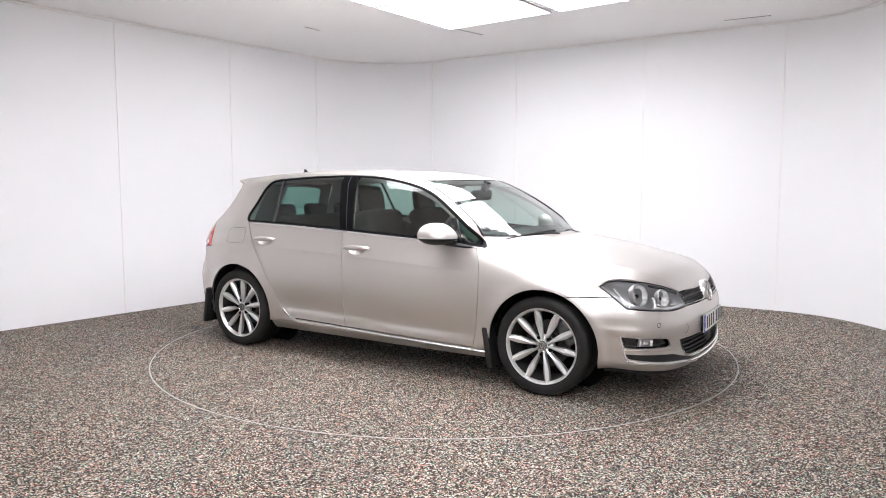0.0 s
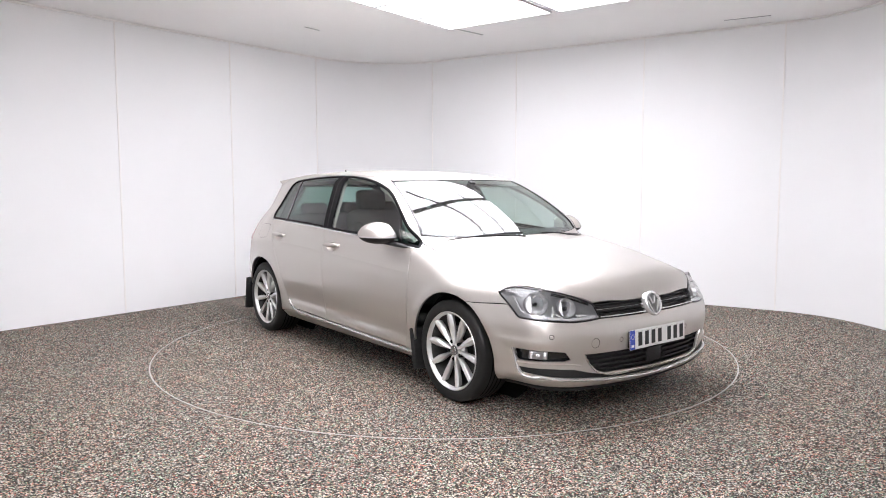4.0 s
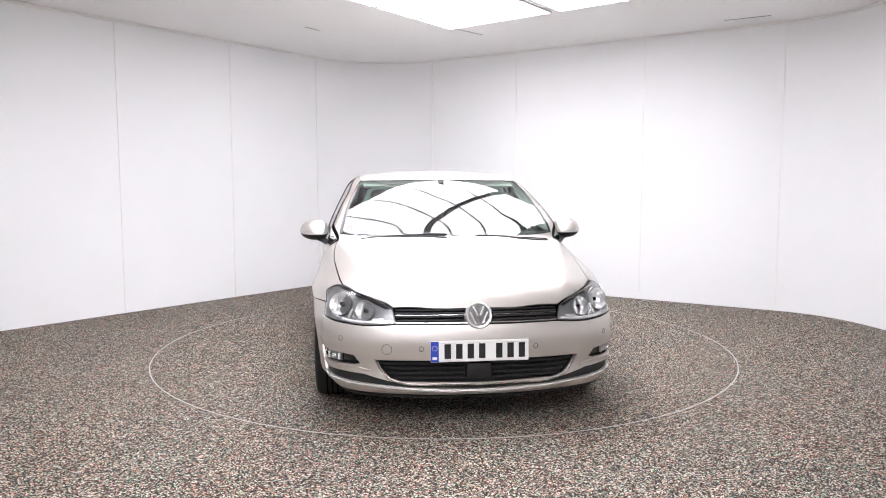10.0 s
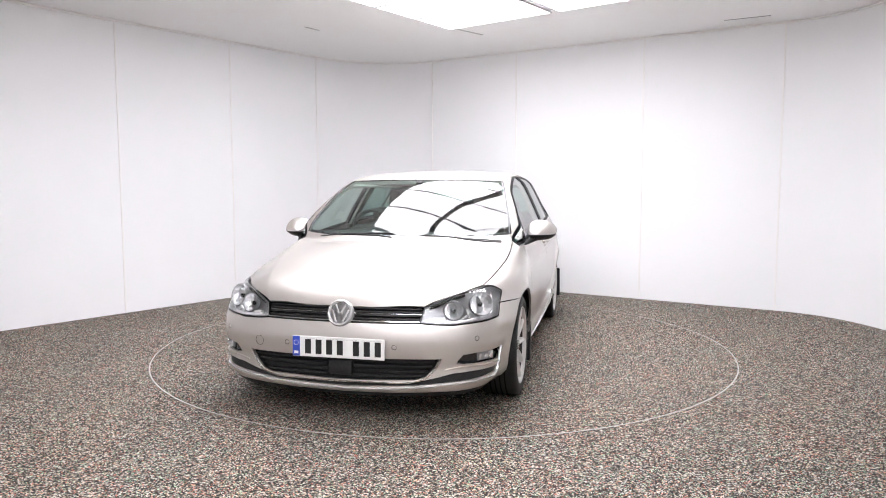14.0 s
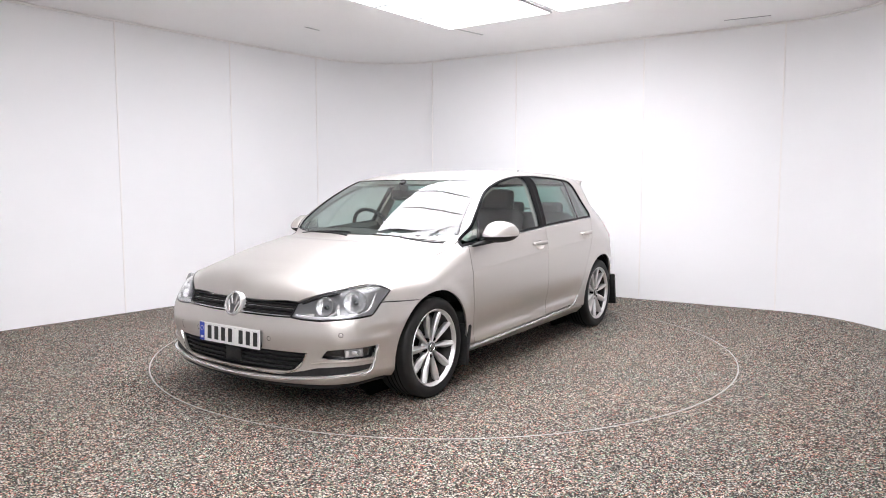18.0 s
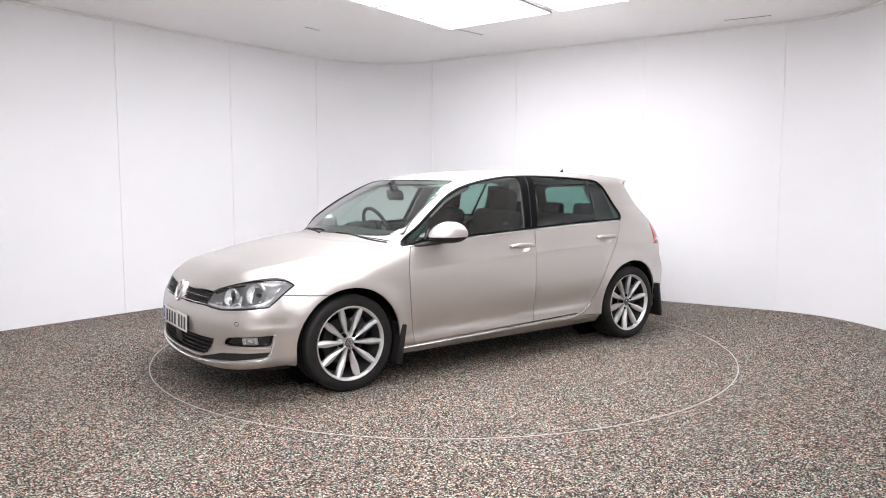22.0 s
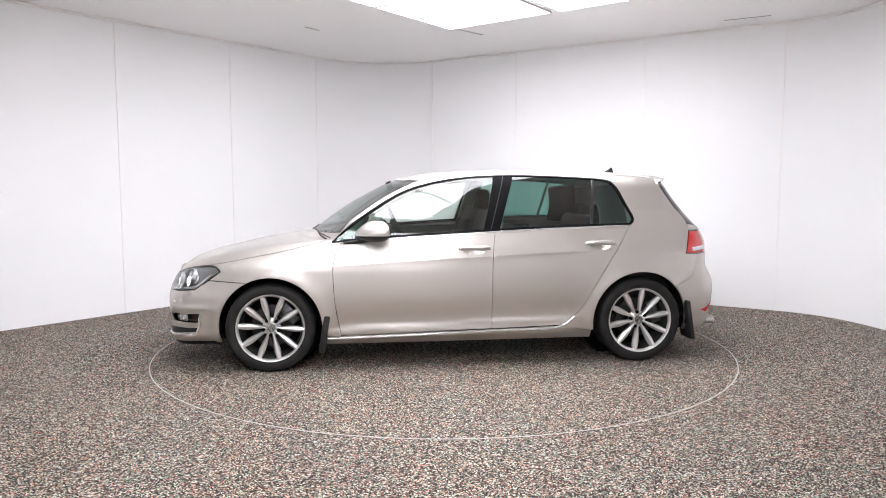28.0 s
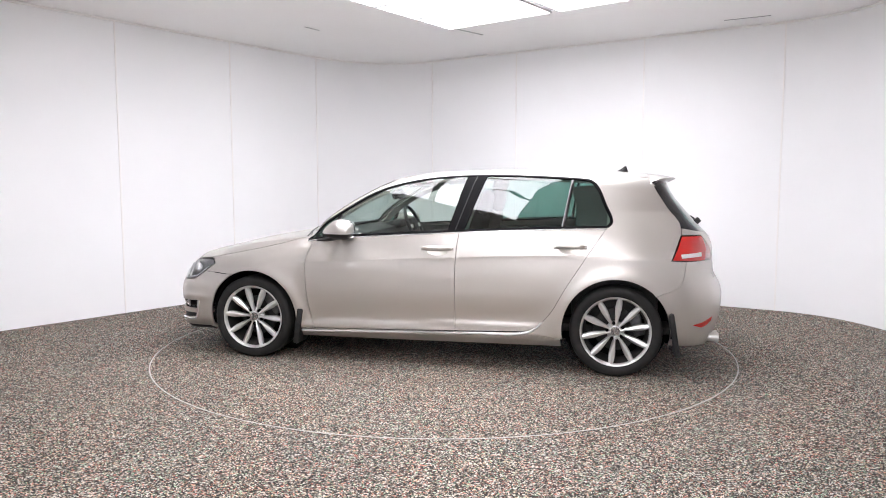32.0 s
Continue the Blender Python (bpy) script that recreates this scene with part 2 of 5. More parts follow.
# ---------------------------------------------------------------- the studio
ROOM_H = 2.90
LEFT_DIR = np.array((0.617, 0.787))      # along the left wall, towards the back corner
RIGHT_DIR = np.array((0.8415, -0.540))   # along the right wall, away from the back corner
CORNER = np.array((-0.947, 4.257))


def arc_between(p, a, q, b, n=14):
    """A bend from p, heading a, to q, heading b."""
    s = np.linspace(0, 1, n)[:, None]
    l = np.linalg.norm(q - p) * 0.75
    return (2 * s**3 - 3 * s**2 + 1) * p + (s**3 - 2 * s**2 + s) * l * 1.5 * a + (-2 * s**3 + 3 * s**2) * q + (s**3 - s**2) * l * 1.5 * b


def wall_piece(name, pts, label, thick=0.10, parent=None):
    """A wall of even thickness along a line of the plan; its room side is on the right of the line."""
    p = np.array(pts, float)
    d = np.gradient(p, axis=0)
    d /= np.linalg.norm(d, axis=1)[:, None]
    out = np.stack([-d[:, 1], d[:, 0]], 1) * thick
    bm = bmesh.new()
    cols = []
    for (x, y), (ox, oy) in zip(p, out):
        cols.append([bm.verts.new(v) for v in ((x, y, 0), (x, y, ROOM_H), (x + ox, y + oy, ROOM_H), (x + ox, y + oy, 0))])
    for a, b in zip(cols, cols[1:]):
        for i in range(4):
            j = (i + 1) % 4
            bm.faces.new((a[i], b[i], b[j], a[j]))
    bm.faces.new(cols[0])
    bm.faces.new(cols[-1][::-1])
    bmesh.ops.recalc_face_normals(bm, faces=bm.faces)
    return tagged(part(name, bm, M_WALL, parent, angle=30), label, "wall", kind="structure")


def on_left(s):
    return CORNER - LEFT_DIR * s


def on_right(s):
    return CORNER + RIGHT_DIR * s


left_seams = [1.08, 2.36, 3.68, 5.05, 6.0]
right_seams = [0.95, 2.18, 3.75, 5.16]
right_end = on_right(right_seams[-1])
right_foot = np.array((3.93, 0.10))
left_end = on_left(left_seams[-1])
left_foot = np.array((-4.55, -1.6))
DOWN = np.array((0.0, -1.0))

wall_left = wall_piece("wall_left", [left_end + (on_left(left_seams[0]) - left_end) * k for k in (0, 0.5, 1)], "smooth white studio wall panels with narrow joints")
wall_back = wall_piece("wall_corner", arc_between(on_left(left_seams[0]), LEFT_DIR, on_right(right_seams[0]), RIGHT_DIR), "curved white corner wall of the studio")
wall_right = wall_piece("wall_right", [on_right(right_seams[0]) + (right_end - on_right(right_seams[0])) * k for k in (0, 0.5, 1)], "smooth white studio wall panels with narrow joints")
wall_bend = wall_piece("wall_bend", arc_between(right_end, RIGHT_DIR, right_foot, DOWN), "curved white wall panel of the studio")
wall_side = wall_piece("wall_side", [right_foot, (3.93, -4.0), (3.93, -7.6)], "plain white studio wall")
wall_front = wall_piece("wall_front", [(3.93, -7.6), (0, -7.6), (-4.55, -7.6)], "plain white studio wall behind the camera")
wall_west = wall_piece("wall_west", [(-4.55, -7.6), (-4.55, -4.0), left_foot], "plain white studio wall")
wall_turn = wall_piece("wall_turn", arc_between(left_foot, -DOWN, left_end, LEFT_DIR), "curved white wall panel of the studio")


def cover_strip(p, d, parent, w=0.014, top=ROOM_H):
    """A thin raised joint strip on a wall."""
    n = np.array((d[1], -d[0]))
    a = math.degrees(math.atan2(d[1], d[0]))
    q = p + n * 0.0015
    part("joint_strip", box(w, 0.012, top - 0.004, pose(q[0], q[1], (top - 0.004) / 2, 0, 0, a), 0.001, 1), M_STRIP, parent, "thin white joint strip")


for s in left_seams[:-1]:
    cover_strip(on_left(s), LEFT_DIR, wall_left)
for s in right_seams:
    cover_strip(on_right(s), RIGHT_DIR, wall_right)


def cove(pts, parent):
    """A slim trim where wall and ceiling meet."""
    p = np.array(pts, float)
    d = np.gradient(p, axis=0)
    d /= np.linalg.norm(d, axis=1)[:, None]
    n = np.stack([d[:, 1], -d[:, 0]], 1)
    rings = []
    for q, k in zip(p, n):
        a, b = q + k * 0.0005, q + k * 0.014
        rings.append([(a[0], a[1], ROOM_H - 0.022), (b[0], b[1], ROOM_H - 0.016), (b[0], b[1], ROOM_H - 0.002), (a[0], a[1], ROOM_H - 0.002)])
    part("ceiling_trim", loft(rings), M_STRIP, parent, "slim white trim under the ceiling", angle=30)


cove([left_end, on_left(3.5), on_left(left_seams[0])], wall_left)
cove(arc_between(on_left(left_seams[0]), LEFT_DIR, on_right(right_seams[0]), RIGHT_DIR), wall_back)
cove([on_right(right_seams[0]), on_right(3.0), right_end], wall_right)
cove(arc_between(right_end, RIGHT_DIR, right_foot, DOWN), wall_bend)

# Floor with a round opening for the turntable, and the ceiling.
TABLE_R = 2.236


def ring_sheet(r_in, r_out, z, n=128, square=None):
    bm = bmesh.new()
    a = [bm.verts.new((r_in * math.cos(2 * math.pi * i / n), r_in * math.sin(2 * math.pi * i / n), z)) for i in range(n)]
    b = [bm.verts.new((r_out * math.cos(2 * math.pi * i / n), r_out * math.sin(2 * math.pi * i / n), z)) for i in range(n)]
    for i in range(n):
        j = (i + 1) % n
        bm.faces.new((a[i], b[i], b[j], a[j]))
    return bm


floor = tagged(part("floor", ring_sheet(TABLE_R + 0.006, 9.5, 0.0), M_FLOOR, smooth=False), "speckled grey chip floor of the studio", "floor", kind="structure")
part("floor_edge", lathe([(TABLE_R + 0.006, 0.0), (TABLE_R + 0.006, -0.12), (TABLE_R - 0.3, -0.12)], 128), M_UNDER, floor)

table = tagged(new("turntable"), "round speckled chip turntable with a pale steel rim", "turntable")
part("disc", lathe([(0.001, 0.0), (1.0, 0.0), (TABLE_R - 0.004, 0.0), (TABLE_R - 0.004, -0.05)], 128), M_FLOOR, table, angle=30)
part("rim", lathe([(TABLE_R - 0.004, -0.03), (TABLE_R - 0.004, 0.0005), (TABLE_R - 0.0015, 0.0015), (TABLE_R + 0.0030, 0.0015), (TABLE_R + 0.0045, 0.0005), (TABLE_R + 0.0045, -0.03)], 160), M_STEEL, table, "pale steel edge ring", angle=30)

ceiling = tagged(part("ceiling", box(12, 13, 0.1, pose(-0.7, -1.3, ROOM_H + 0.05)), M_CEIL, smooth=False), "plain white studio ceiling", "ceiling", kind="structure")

# Flat light panels under the ceiling, in rows.
LA = np.array((0.800, -0.600))    # along a panel's length
LB = np.array((-0.600, -0.800))   # from row to row
L0 = np.array((0.068, 1.741))     # the back corner of the field
L_LEN, L_WID, L_BAR = 1.175, 0.565, 0.078
L_ROWS, L_COLS = 6, 2


def light_panel():
    ob = tagged(new("ceiling_light"), "flat white glowing ceiling light panel in a thin grey frame", "ceiling light", "ceiling light panels")
    part("diffuser", box(L_LEN - 0.020, L_WID - 0.020, 0.012, pose(0, 0, -0.012)), M_GLOW, ob, "glowing white diffuser", smooth=False)
    bars = merge(*[box(sx, sy, 0.022, pose(x, y, -0.011)) for sx, sy, x, y in ((L_LEN, 0.010, 0, L_WID / 2 - 0.005), (L_LEN, 0.010, 0, 0.005 - L_WID / 2),
                                                                             (0.010, L_WID - 0.020, L_LEN / 2 - 0.005, 0), (0.010, L_WID - 0.020, 0.005 - L_LEN / 2, 0))])
    part("frame", bars, M_LFRAME, ob, smooth=False)
    return ob


# The field over the car, and an unseen fill field added over the studio's mouth.
first_light = None
turn = math.degrees(math.atan2(LA[1], LA[0]))
L_FILL = np.array((-0.6, -3.5))
for origin, rows in ((L0, L_ROWS), (L_FILL, 5)):
    for c in range(L_COLS):
        for r in range(rows):
            q = origin + LA * (L_LEN / 2 + c * (L_LEN + L_BAR)) + LB * (L_WID / 2 + r * (L_WID + 0.014))
            m = pose(q[0], q[1], ROOM_H - 0.002, 0, 0, turn)
            if first_light is None:
                first_light = light_panel()
                first_light.matrix_basis = m
            else:
                copy_thing(first_light, m)

# Thin slots in the ceiling.
for (x0, y0), (x1, y1), w in (((0.147, 1.813), (0.42, 2.09), 0.012), ((2.76, 1.43), (3.13, 1.22), 0.012), ((-1.42, 1.69), (-1.30, 1.865), 0.008)):
    a = math.degrees(math.atan2(y1 - y0, x1 - x0))
    slot = part("ceiling_vent", box(math.hypot(x1 - x0, y1 - y0), w, 0.006, pose((x0 + x1) / 2, (y0 + y1) / 2, ROOM_H - 0.003, 0, 0, a), 0.002, 1), M_SLOT)
    tagged(slot, "thin grey slot vent set in the white ceiling", "vent")


# ---------------------------------------------------------------- the car's skin
# x runs forward, y to its own left, z up; the middle of the turntable is the origin.
XF, XR, HUB_Z, TYRE_R = 1.287, -1.350, 0.303, 0.307

top_line = curve([(2.30, 0.38), (2.14, 0.56), (2.07, 0.648), (2.01, 0.698), (1.92, 0.745), (1.68, 0.812), (1.44, 0.867), (1.20, 0.906), (1.06, 0.925),
                  (1.02, 0.955), (0.868, 1.068), (0.63, 1.215), (0.40, 1.322), (0.16, 1.372), (-0.295, 1.401), (-0.75, 1.411), (-1.20, 1.397), (-1.65, 1.362), (-1.9, 1.335), (-2.2, 1.29)])
crown = curve([(2.2, 0.03), (1.4, 0.03), (1.0, 0.02), (0.7, 0.0), (0.3, 0.03), (-0.2, 0.085), (-1.0, 0.095), (-1.8, 0.11)])
sweep_x = curve([(2.2, 0.10), (2.0, 0.12), (1.8, 0.16), (1.6, 0.22), (1.4, 0.29), (1.2, 0.36), (1.0, 0.42), (0.3, 0.42), (-0.3, 0.1), (-0.8, 0.0), (-2.2, 0.0)])
fold_y = curve([(2.1, 0.43), (2.0, 0.463), (1.8, 0.535), (1.5, 0.62), (1.2, 0.69), (0.9, 0.75), (0.6, 0.80)])
fold_drop = curve([(2.2, 0.16), (1.9, 0.22), (1.7, 0.27), (1.5, 0.34), (1.3, 0.40), (0.6, 0.44)])

section = curve([(0.10, 0.74), (0.18, 0.808), (0.235, 0.860), (0.30, 0.872), (0.42, 0.884), (0.55, 0.893), (0.70, 0.890), (0.80, 0.880), (0.90, 0.862), (0.97, 0.842),
                 (1.10, 0.785), (1.20, 0.735), (1.32, 0.668), (1.42, 0.59), (1.5, 0.52)])
plan = curve([(2.2, 0.20), (2.05, 0.125), (1.95, 0.082), (1.85, 0.052), (1.70, 0.024), (1.5, 0.004), (1.3, -0.003), (0.9, 0.004), (0.3, 0.0), (-0.6, 0.0), (-1.1, 0.002),
              (-1.4, 0.0), (-1.7, 0.050), (-1.9, 0.112), (-2.05, 0.185), (-2.2, 0.29)])
roof_plan = curve([(2.0, 0.0), (0.9, 0.0), (0.3, 0.002), (-0.6, 0.0), (-1.2, 0.034), (-1.7, 0.105), (-2.2, 0.17)])
tornado = curve([(1.7, 0.690), (0.72, 0.734), (0.09, 0.768), (-0.66, 0.801), (-1.09, 0.814), (-1.6, 0.825)])
nose = curve([(0.10, 1.97), (0.15, 2.035), (0.17, 2.06), (0.20, 2.084), (0.25, 2.096), (0.32, 2.092), (0.40, 2.100), (0.46, 2.102), (0.53, 2.090), (0.58, 2.070), (0.66, 2.042), (0.72, 2.01), (0.9, 1.90)])
tail = curve([(0.10, -1.95), (0.20, -2.04), (0.32, -2.085), (0.45, -2.110), (0.55, -2.108), (0.61, -2.085), (0.66, -2.055), (0.75, -2.045), (0.88, -2.03), (0.955, -1.985), (1.0, -1.946), (1.05, -1.897), (1.12, -1.838),
              (1.20, -1.772), (1.31, -1.718), (1.36, -1.715), (1.5, -1.66)])
roundness = curve([(0.5, 0.07), (0.9, 0.07), (1.0, 0.042), (1.15, 0.045), (1.3, 0.085), (1.4, 0.11), (1.6, 0.12)])


def smin(a, b, k):
    h = np.maximum(k - np.abs(a - b), 0) / k
    return np.minimum(a, b) - h * h * k * 0.25


def bumpf(v, w):
    return np.exp(-(v / w) ** 2)


def solid(x, y, z, flank=False):
    """Positive inside the car's outer skin, nought on it."""
    x, y, z = (np.asarray(v, float) for v in (x, y, z))
    ay = np.abs(y)
    w = section(z) - plan(x) - roof_plan(x) * np.clip((z - 0.8) / 0.3, 0, 1)
    u = np.clip((x - 1.25) / 0.45, 0, 1) ** 1.5
    v = np.clip((z - 0.5) / 0.22, 0, 1)
    w = w - u * (0.03 + 0.05 * v * v * (3 - 2 * v))
    k = np.clip((x + 0.2) / 0.7, 0, 1)
    q = np.clip((z - 0.68) / 0.20, 0, 1)
    w = w - 0.030 * k * k * (3 - 2 * k) * q * q * (3 - 2 * q)
    w = w + 0.009 * bumpf(z - 0.435, 0.028) * np.clip((x - 1.62) / 0.12, 0, 1)
    tz = tornado(x)
    fade = np.clip((0.98 - x) / 0.25, 0, 1) * np.clip((x + 1.75) / 0.4, 0, 1)
    over = (z - tz)
    w = w + fade * (0.0030 * np.exp(-np.maximum(over, 0) / 0.06) * (over > 0) + 0.005 * np.exp(-np.maximum(-over, 0) / 0.020) * (over <= 0))
    low = np.clip((0.90 - x) / 0.12, 0, 1) * np.clip((x + 0.93) / 0.12, 0, 1)
    ridge = 0.318 - 0.030 * x
    ledge = np.clip((ridge + 0.014 - z) / 0.028, 0, 1)
    w = w - low * 0.012 * bumpf(z - ridge - 0.035, 0.080) + low * 0.006 * ledge * ledge * (3 - 2 * ledge)
    for wx in (XF, XR):
        r = np.hypot(x - wx, z - HUB_Z)
        w = w + 0.013 * bumpf(r - 0.36, 0.055) * (z > 0.15)
    side = w - ay
    if flank:
        return side
    edge = np.maximum(ay - fold_y(x), 0) * np.clip((x + 0.42 * ay * ay - 1.05) / 0.08, 0, 1)
    flat = np.clip((1.08 - x - 0.42 * ay * ay) / 0.1, 0, 1) * np.maximum(ay - 0.38, 0) ** 2
    up = top_line(x + sweep_x(x) * (ay * ay - flat)) - crown(x) * ay * ay - fold_drop(x) * (np.sqrt(edge * edge + 0.00006) - 0.007746) - z
    fr = nose(z) - 0.16 * ay**2 - 0.20 * ay**4 - x
    re = x - tail(z) - 0.14 * ay**2 - 0.26 * ay**4
    g = smin(side, up, np.clip(roundness(z), 0.04, 0.12))
    g = smin(g, fr, 0.10)
    return smin(g, re, 0.09)


def slope(p, e=0.0025, flank=False):
    """The outward normal of the skin, or of its flank alone."""
    x, y, z = p[:, 0], p[:, 1], p[:, 2]
    n = np.stack([solid(x - e, y, z, flank) - solid(x + e, y, z, flank), solid(x, y - e, z, flank) - solid(x, y + e, z, flank), solid(x, y, z - e, flank) - solid(x, y, z + e, flank)], 1)
    return n / (np.linalg.norm(n, axis=1)[:, None] + 1e-12)


def cast(start, way, far):
    """The outermost point of the skin along rays from inside."""
    lo, hi = np.zeros(len(start)), np.full(len(start), far)
    for _ in range(26):
        mid = (lo + hi) / 2
        p = start + way * mid[:, None]
        ok = solid(p[:, 0], p[:, 1], p[:, 2]) > 0
        lo, hi = np.where(ok, mid, lo), np.where(ok, hi, mid)
    return start + way * lo[:, None]


NOSE_C, TAIL_C, WRAP = 1.15, -1.30, 0.85


def from_side(q):
    q = np.asarray(q, float)
    s = np.stack([q[:, 0], 0 * q[:, 0], q[:, 1]], 1)
    return cast(s, np.tile((0, 1.0, 0), (len(q), 1)), 1.2)


def from_top(q):
    q = np.asarray(q, float)
    s = np.stack([q[:, 0], q[:, 1], 0 * q[:, 0] + 0.3], 1)
    return cast(s, np.tile((0, 0, 1.0), (len(q), 1)), 1.4)


def from_nose(q):
    """q: the bearing round the nose times WRAP, and the height."""
    q = np.asarray(q, float)
    a = q[:, 0] / WRAP
    s = np.stack([0 * a + NOSE_C, 0 * a, q[:, 1]], 1)
    return cast(s, np.stack([np.cos(a), np.sin(a), 0 * a], 1), 1.4)


def from_tail(q):
    q = np.asarray(q, float)
    a = q[:, 0] / WRAP
    s = np.stack([0 * a + TAIL_C, 0 * a, q[:, 1]], 1)
    return cast(s, np.stack([-np.cos(a), np.sin(a), 0 * a], 1), 1.4)


def nose_at(a):
    """Nose coordinates of a front view (y, z) or, where the first number is over 1.2, a side view (x, z)."""
    return nose_xz(*a) if a[0] > 1.2 else nose_yz(*a)


def nose_yz(y, z):
    """The nose coordinates of a point given in front view."""
    p = cast(np.array([(1.1, y, z)]), np.array([(1.0, 0, 0)]), 1.2)[0]
    return (math.atan2(p[1], p[0] - NOSE_C) * WRAP, z)


def nose_xz(x, z):
    """The nose coordinates of a point given in side view."""
    p = from_side(np.array([(x, z)]))[0]
    return (math.atan2(p[1], p[0] - NOSE_C) * WRAP, z)


def tail_yz(y, z):
    x = float(tail(z)) + 0.14 * y**2 + 0.26 * abs(y) ** 4
    return (math.atan2(y, TAIL_C - x) * WRAP, z)


def tail_xz(x, z):
    p = from_side(np.array([(x, z)]))[0]
    return (math.atan2(p[1], TAIL_C - p[0]) * WRAP, z)


def panel(name, way, shape, material, parent, label="", step=0.03, gap=0.002, depth=0.014, sink=0.0, holes=(), mirror=False, extra=None, relief=None, flank=False):
    """A skin panel with the outline shape, laid on the car along the projection way, with a turned-in edge."""
    from mathutils.geometry import delaunay_2d_cdt
    p = inset(shape, gap) if gap else (shape if area(shape) > 0 else shape[::-1])
    hs = [h if area(h) > 0 else h[::-1] for h in holes]
    lo, hi = p.min(0), p.max(0)
    gx, gy = np.meshgrid(np.arange(lo[0] + step / 2, hi[0], step), np.arange(lo[1] + step / 2, hi[1], step))
    g = np.stack([gx.ravel(), gy.ravel()], 1)
    if extra is not None:
        g = np.concatenate([g[np.min(np.stack([np.abs(g[:, 1] - f(g[:, 0])) for f in extra]), 0) > step * 0.45]] + [
            np.stack([u, f(u) + o], 1) for f in extra for u in [np.arange(lo[0], hi[0], step)] for o in (-0.012, -0.004, 0.003, 0.012)])
    g = g[inside(p, g)]
    for loop in [p] + hs:
        g = g[near(loop, g) > step * 0.3]
    for h in hs:
        g = g[~inside(h, g)]
    pts, edges, at = [], [], 0
    for loop in [p] + hs:
        pts.append(loop)
        edges += [(at + i, at + (i + 1) % len(loop)) for i in range(len(loop))]
        at += len(loop)
    flat = np.concatenate(pts + [g])
    vs, _, fs, _, _, _ = delaunay_2d_cdt([Vector(v) for v in flat], edges, [], 0, 1e-6)
    v2 = np.array([tuple(v) for v in vs])
    tri = np.array([f for f in fs if len(f) == 3])
    mid = v2[tri].mean(1)
    ok = inside(p, mid)
    for h in hs:
        ok &= ~inside(h, mid)
    tri = tri[ok]
    v3 = way(v2)
    n3 = slope(v3, flank=flank)
    if sink or relief is not None:
        v3 = v3 - n3 * (sink if relief is None else (sink + relief(v2))[:, None])
    # winding
    a, b, c = v3[tri[:, 0]], v3[tri[:, 1]], v3[tri[:, 2]]
    turned = np.sum(np.cross(b - a, c - a) * n3[tri[:, 0]], 1) < 0
    tri[turned] = tri[turned][:, ::-1]
    # turned-in edge
    count = {}
    for t in tri:
        for i in range(3):
            e = (t[i], t[(i + 1) % 3])
            count[e] = count.get(e, 0) + 1
    rim = [e for e in count if (e[1], e[0]) not in count]
    verts, norms, faces = [v3], [n3], [tuple(t) for t in tri]
    base = len(v3)
    if depth and rim:
        r = np.array(rim)
        p0, p1 = v3[r[:, 0]], v3[r[:, 1]]
        d = np.cross(p1 - p0, n3[r[:, 0]])
        d /= np.linalg.norm(d, axis=1)[:, None] + 1e-12
        q0, q1 = p0 - n3[r[:, 0]] * depth, p1 - n3[r[:, 1]] * depth
        m = len(r)
        verts += [p0, p1, q1, q0]
        norms += [d, d, d, d]
        faces += [(base + m + i, base + i, base + 3 * m + i, base + 2 * m + i) for i in range(m)]
    v, n = np.concatenate(verts), np.concatenate(norms)
    if mirror:
        v, n = v * (1, -1, 1), n * (1, -1, 1)
        faces = [f[::-1] for f in faces]
    me = bpy.data.meshes.new(name)
    me.from_pydata(v.tolist(), [], faces)
    me.materials.append(material)
    me.polygons.foreach_set("use_smooth", [True] * len(me.polygons))
    me.normals_split_custom_set_from_vertices(n.tolist())
    ob = new(name, me)
    ob.parent = parent
    if label:
        ob["label"] = label
    return ob


def strip(name, p3, n3, width, height, material, parent, label="", mirror=False, closed=False, lift=0.0):
    """A flat bar of that width and height laid along a line on the skin."""
    p, n = np.asarray(p3, float), np.asarray(n3, float)
    d = (np.roll(p, -1, 0) - np.roll(p, 1, 0)) if closed else np.gradient(p, axis=0)
    d /= np.linalg.norm(d, axis=1)[:, None] + 1e-12
    s = np.cross(d, n)
    s /= np.linalg.norm(s, axis=1)[:, None] + 1e-12
    w = np.broadcast_to(np.asarray(width, float), (len(p),))[:, None] / 2
    p = p + n * lift
    rings = np.stack([p - s * w - n * height, p - s * w + n * height * 0.6, p - s * w * 0.7 + n * height, p + s * w * 0.7 + n * height, p + s * w + n * height * 0.6, p + s * w - n * height], 1)
    if mirror:
        rings = rings * (1, -1, 1)
    rings = [[tuple(v) for v in r] for r in rings]
    if closed:
        rings.append(rings[0])
    return part(name, loft(rings, caps=not closed), material, parent, label, angle=35)


def laid(way, pts, step=0.02, smooth=True):
    q = smooth_path(pts, step) if smooth else np.asarray(pts, float)
    p = way(q)
    return p, slope(p)


# ---------------------------------------------------------------- the car
car = tagged(new("car"), "silver-beige five-door hatchback car, clean and shiny, parked on the turntable", "car")


def z_top(x, y):
    return float(from_top(np.array([(x, y)]))[0, 2])


def arch(cx, r, a0, a1, n=16):
    return [(cx + r * math.cos(radians(a)), HUB_Z + r * math.sin(radians(a))) for a in np.linspace(a0, a1, n)]


def clean(p):
    keep = np.linalg.norm(p - np.roll(p, 1, axis=0), axis=1) > 1e-4
    return p[keep]


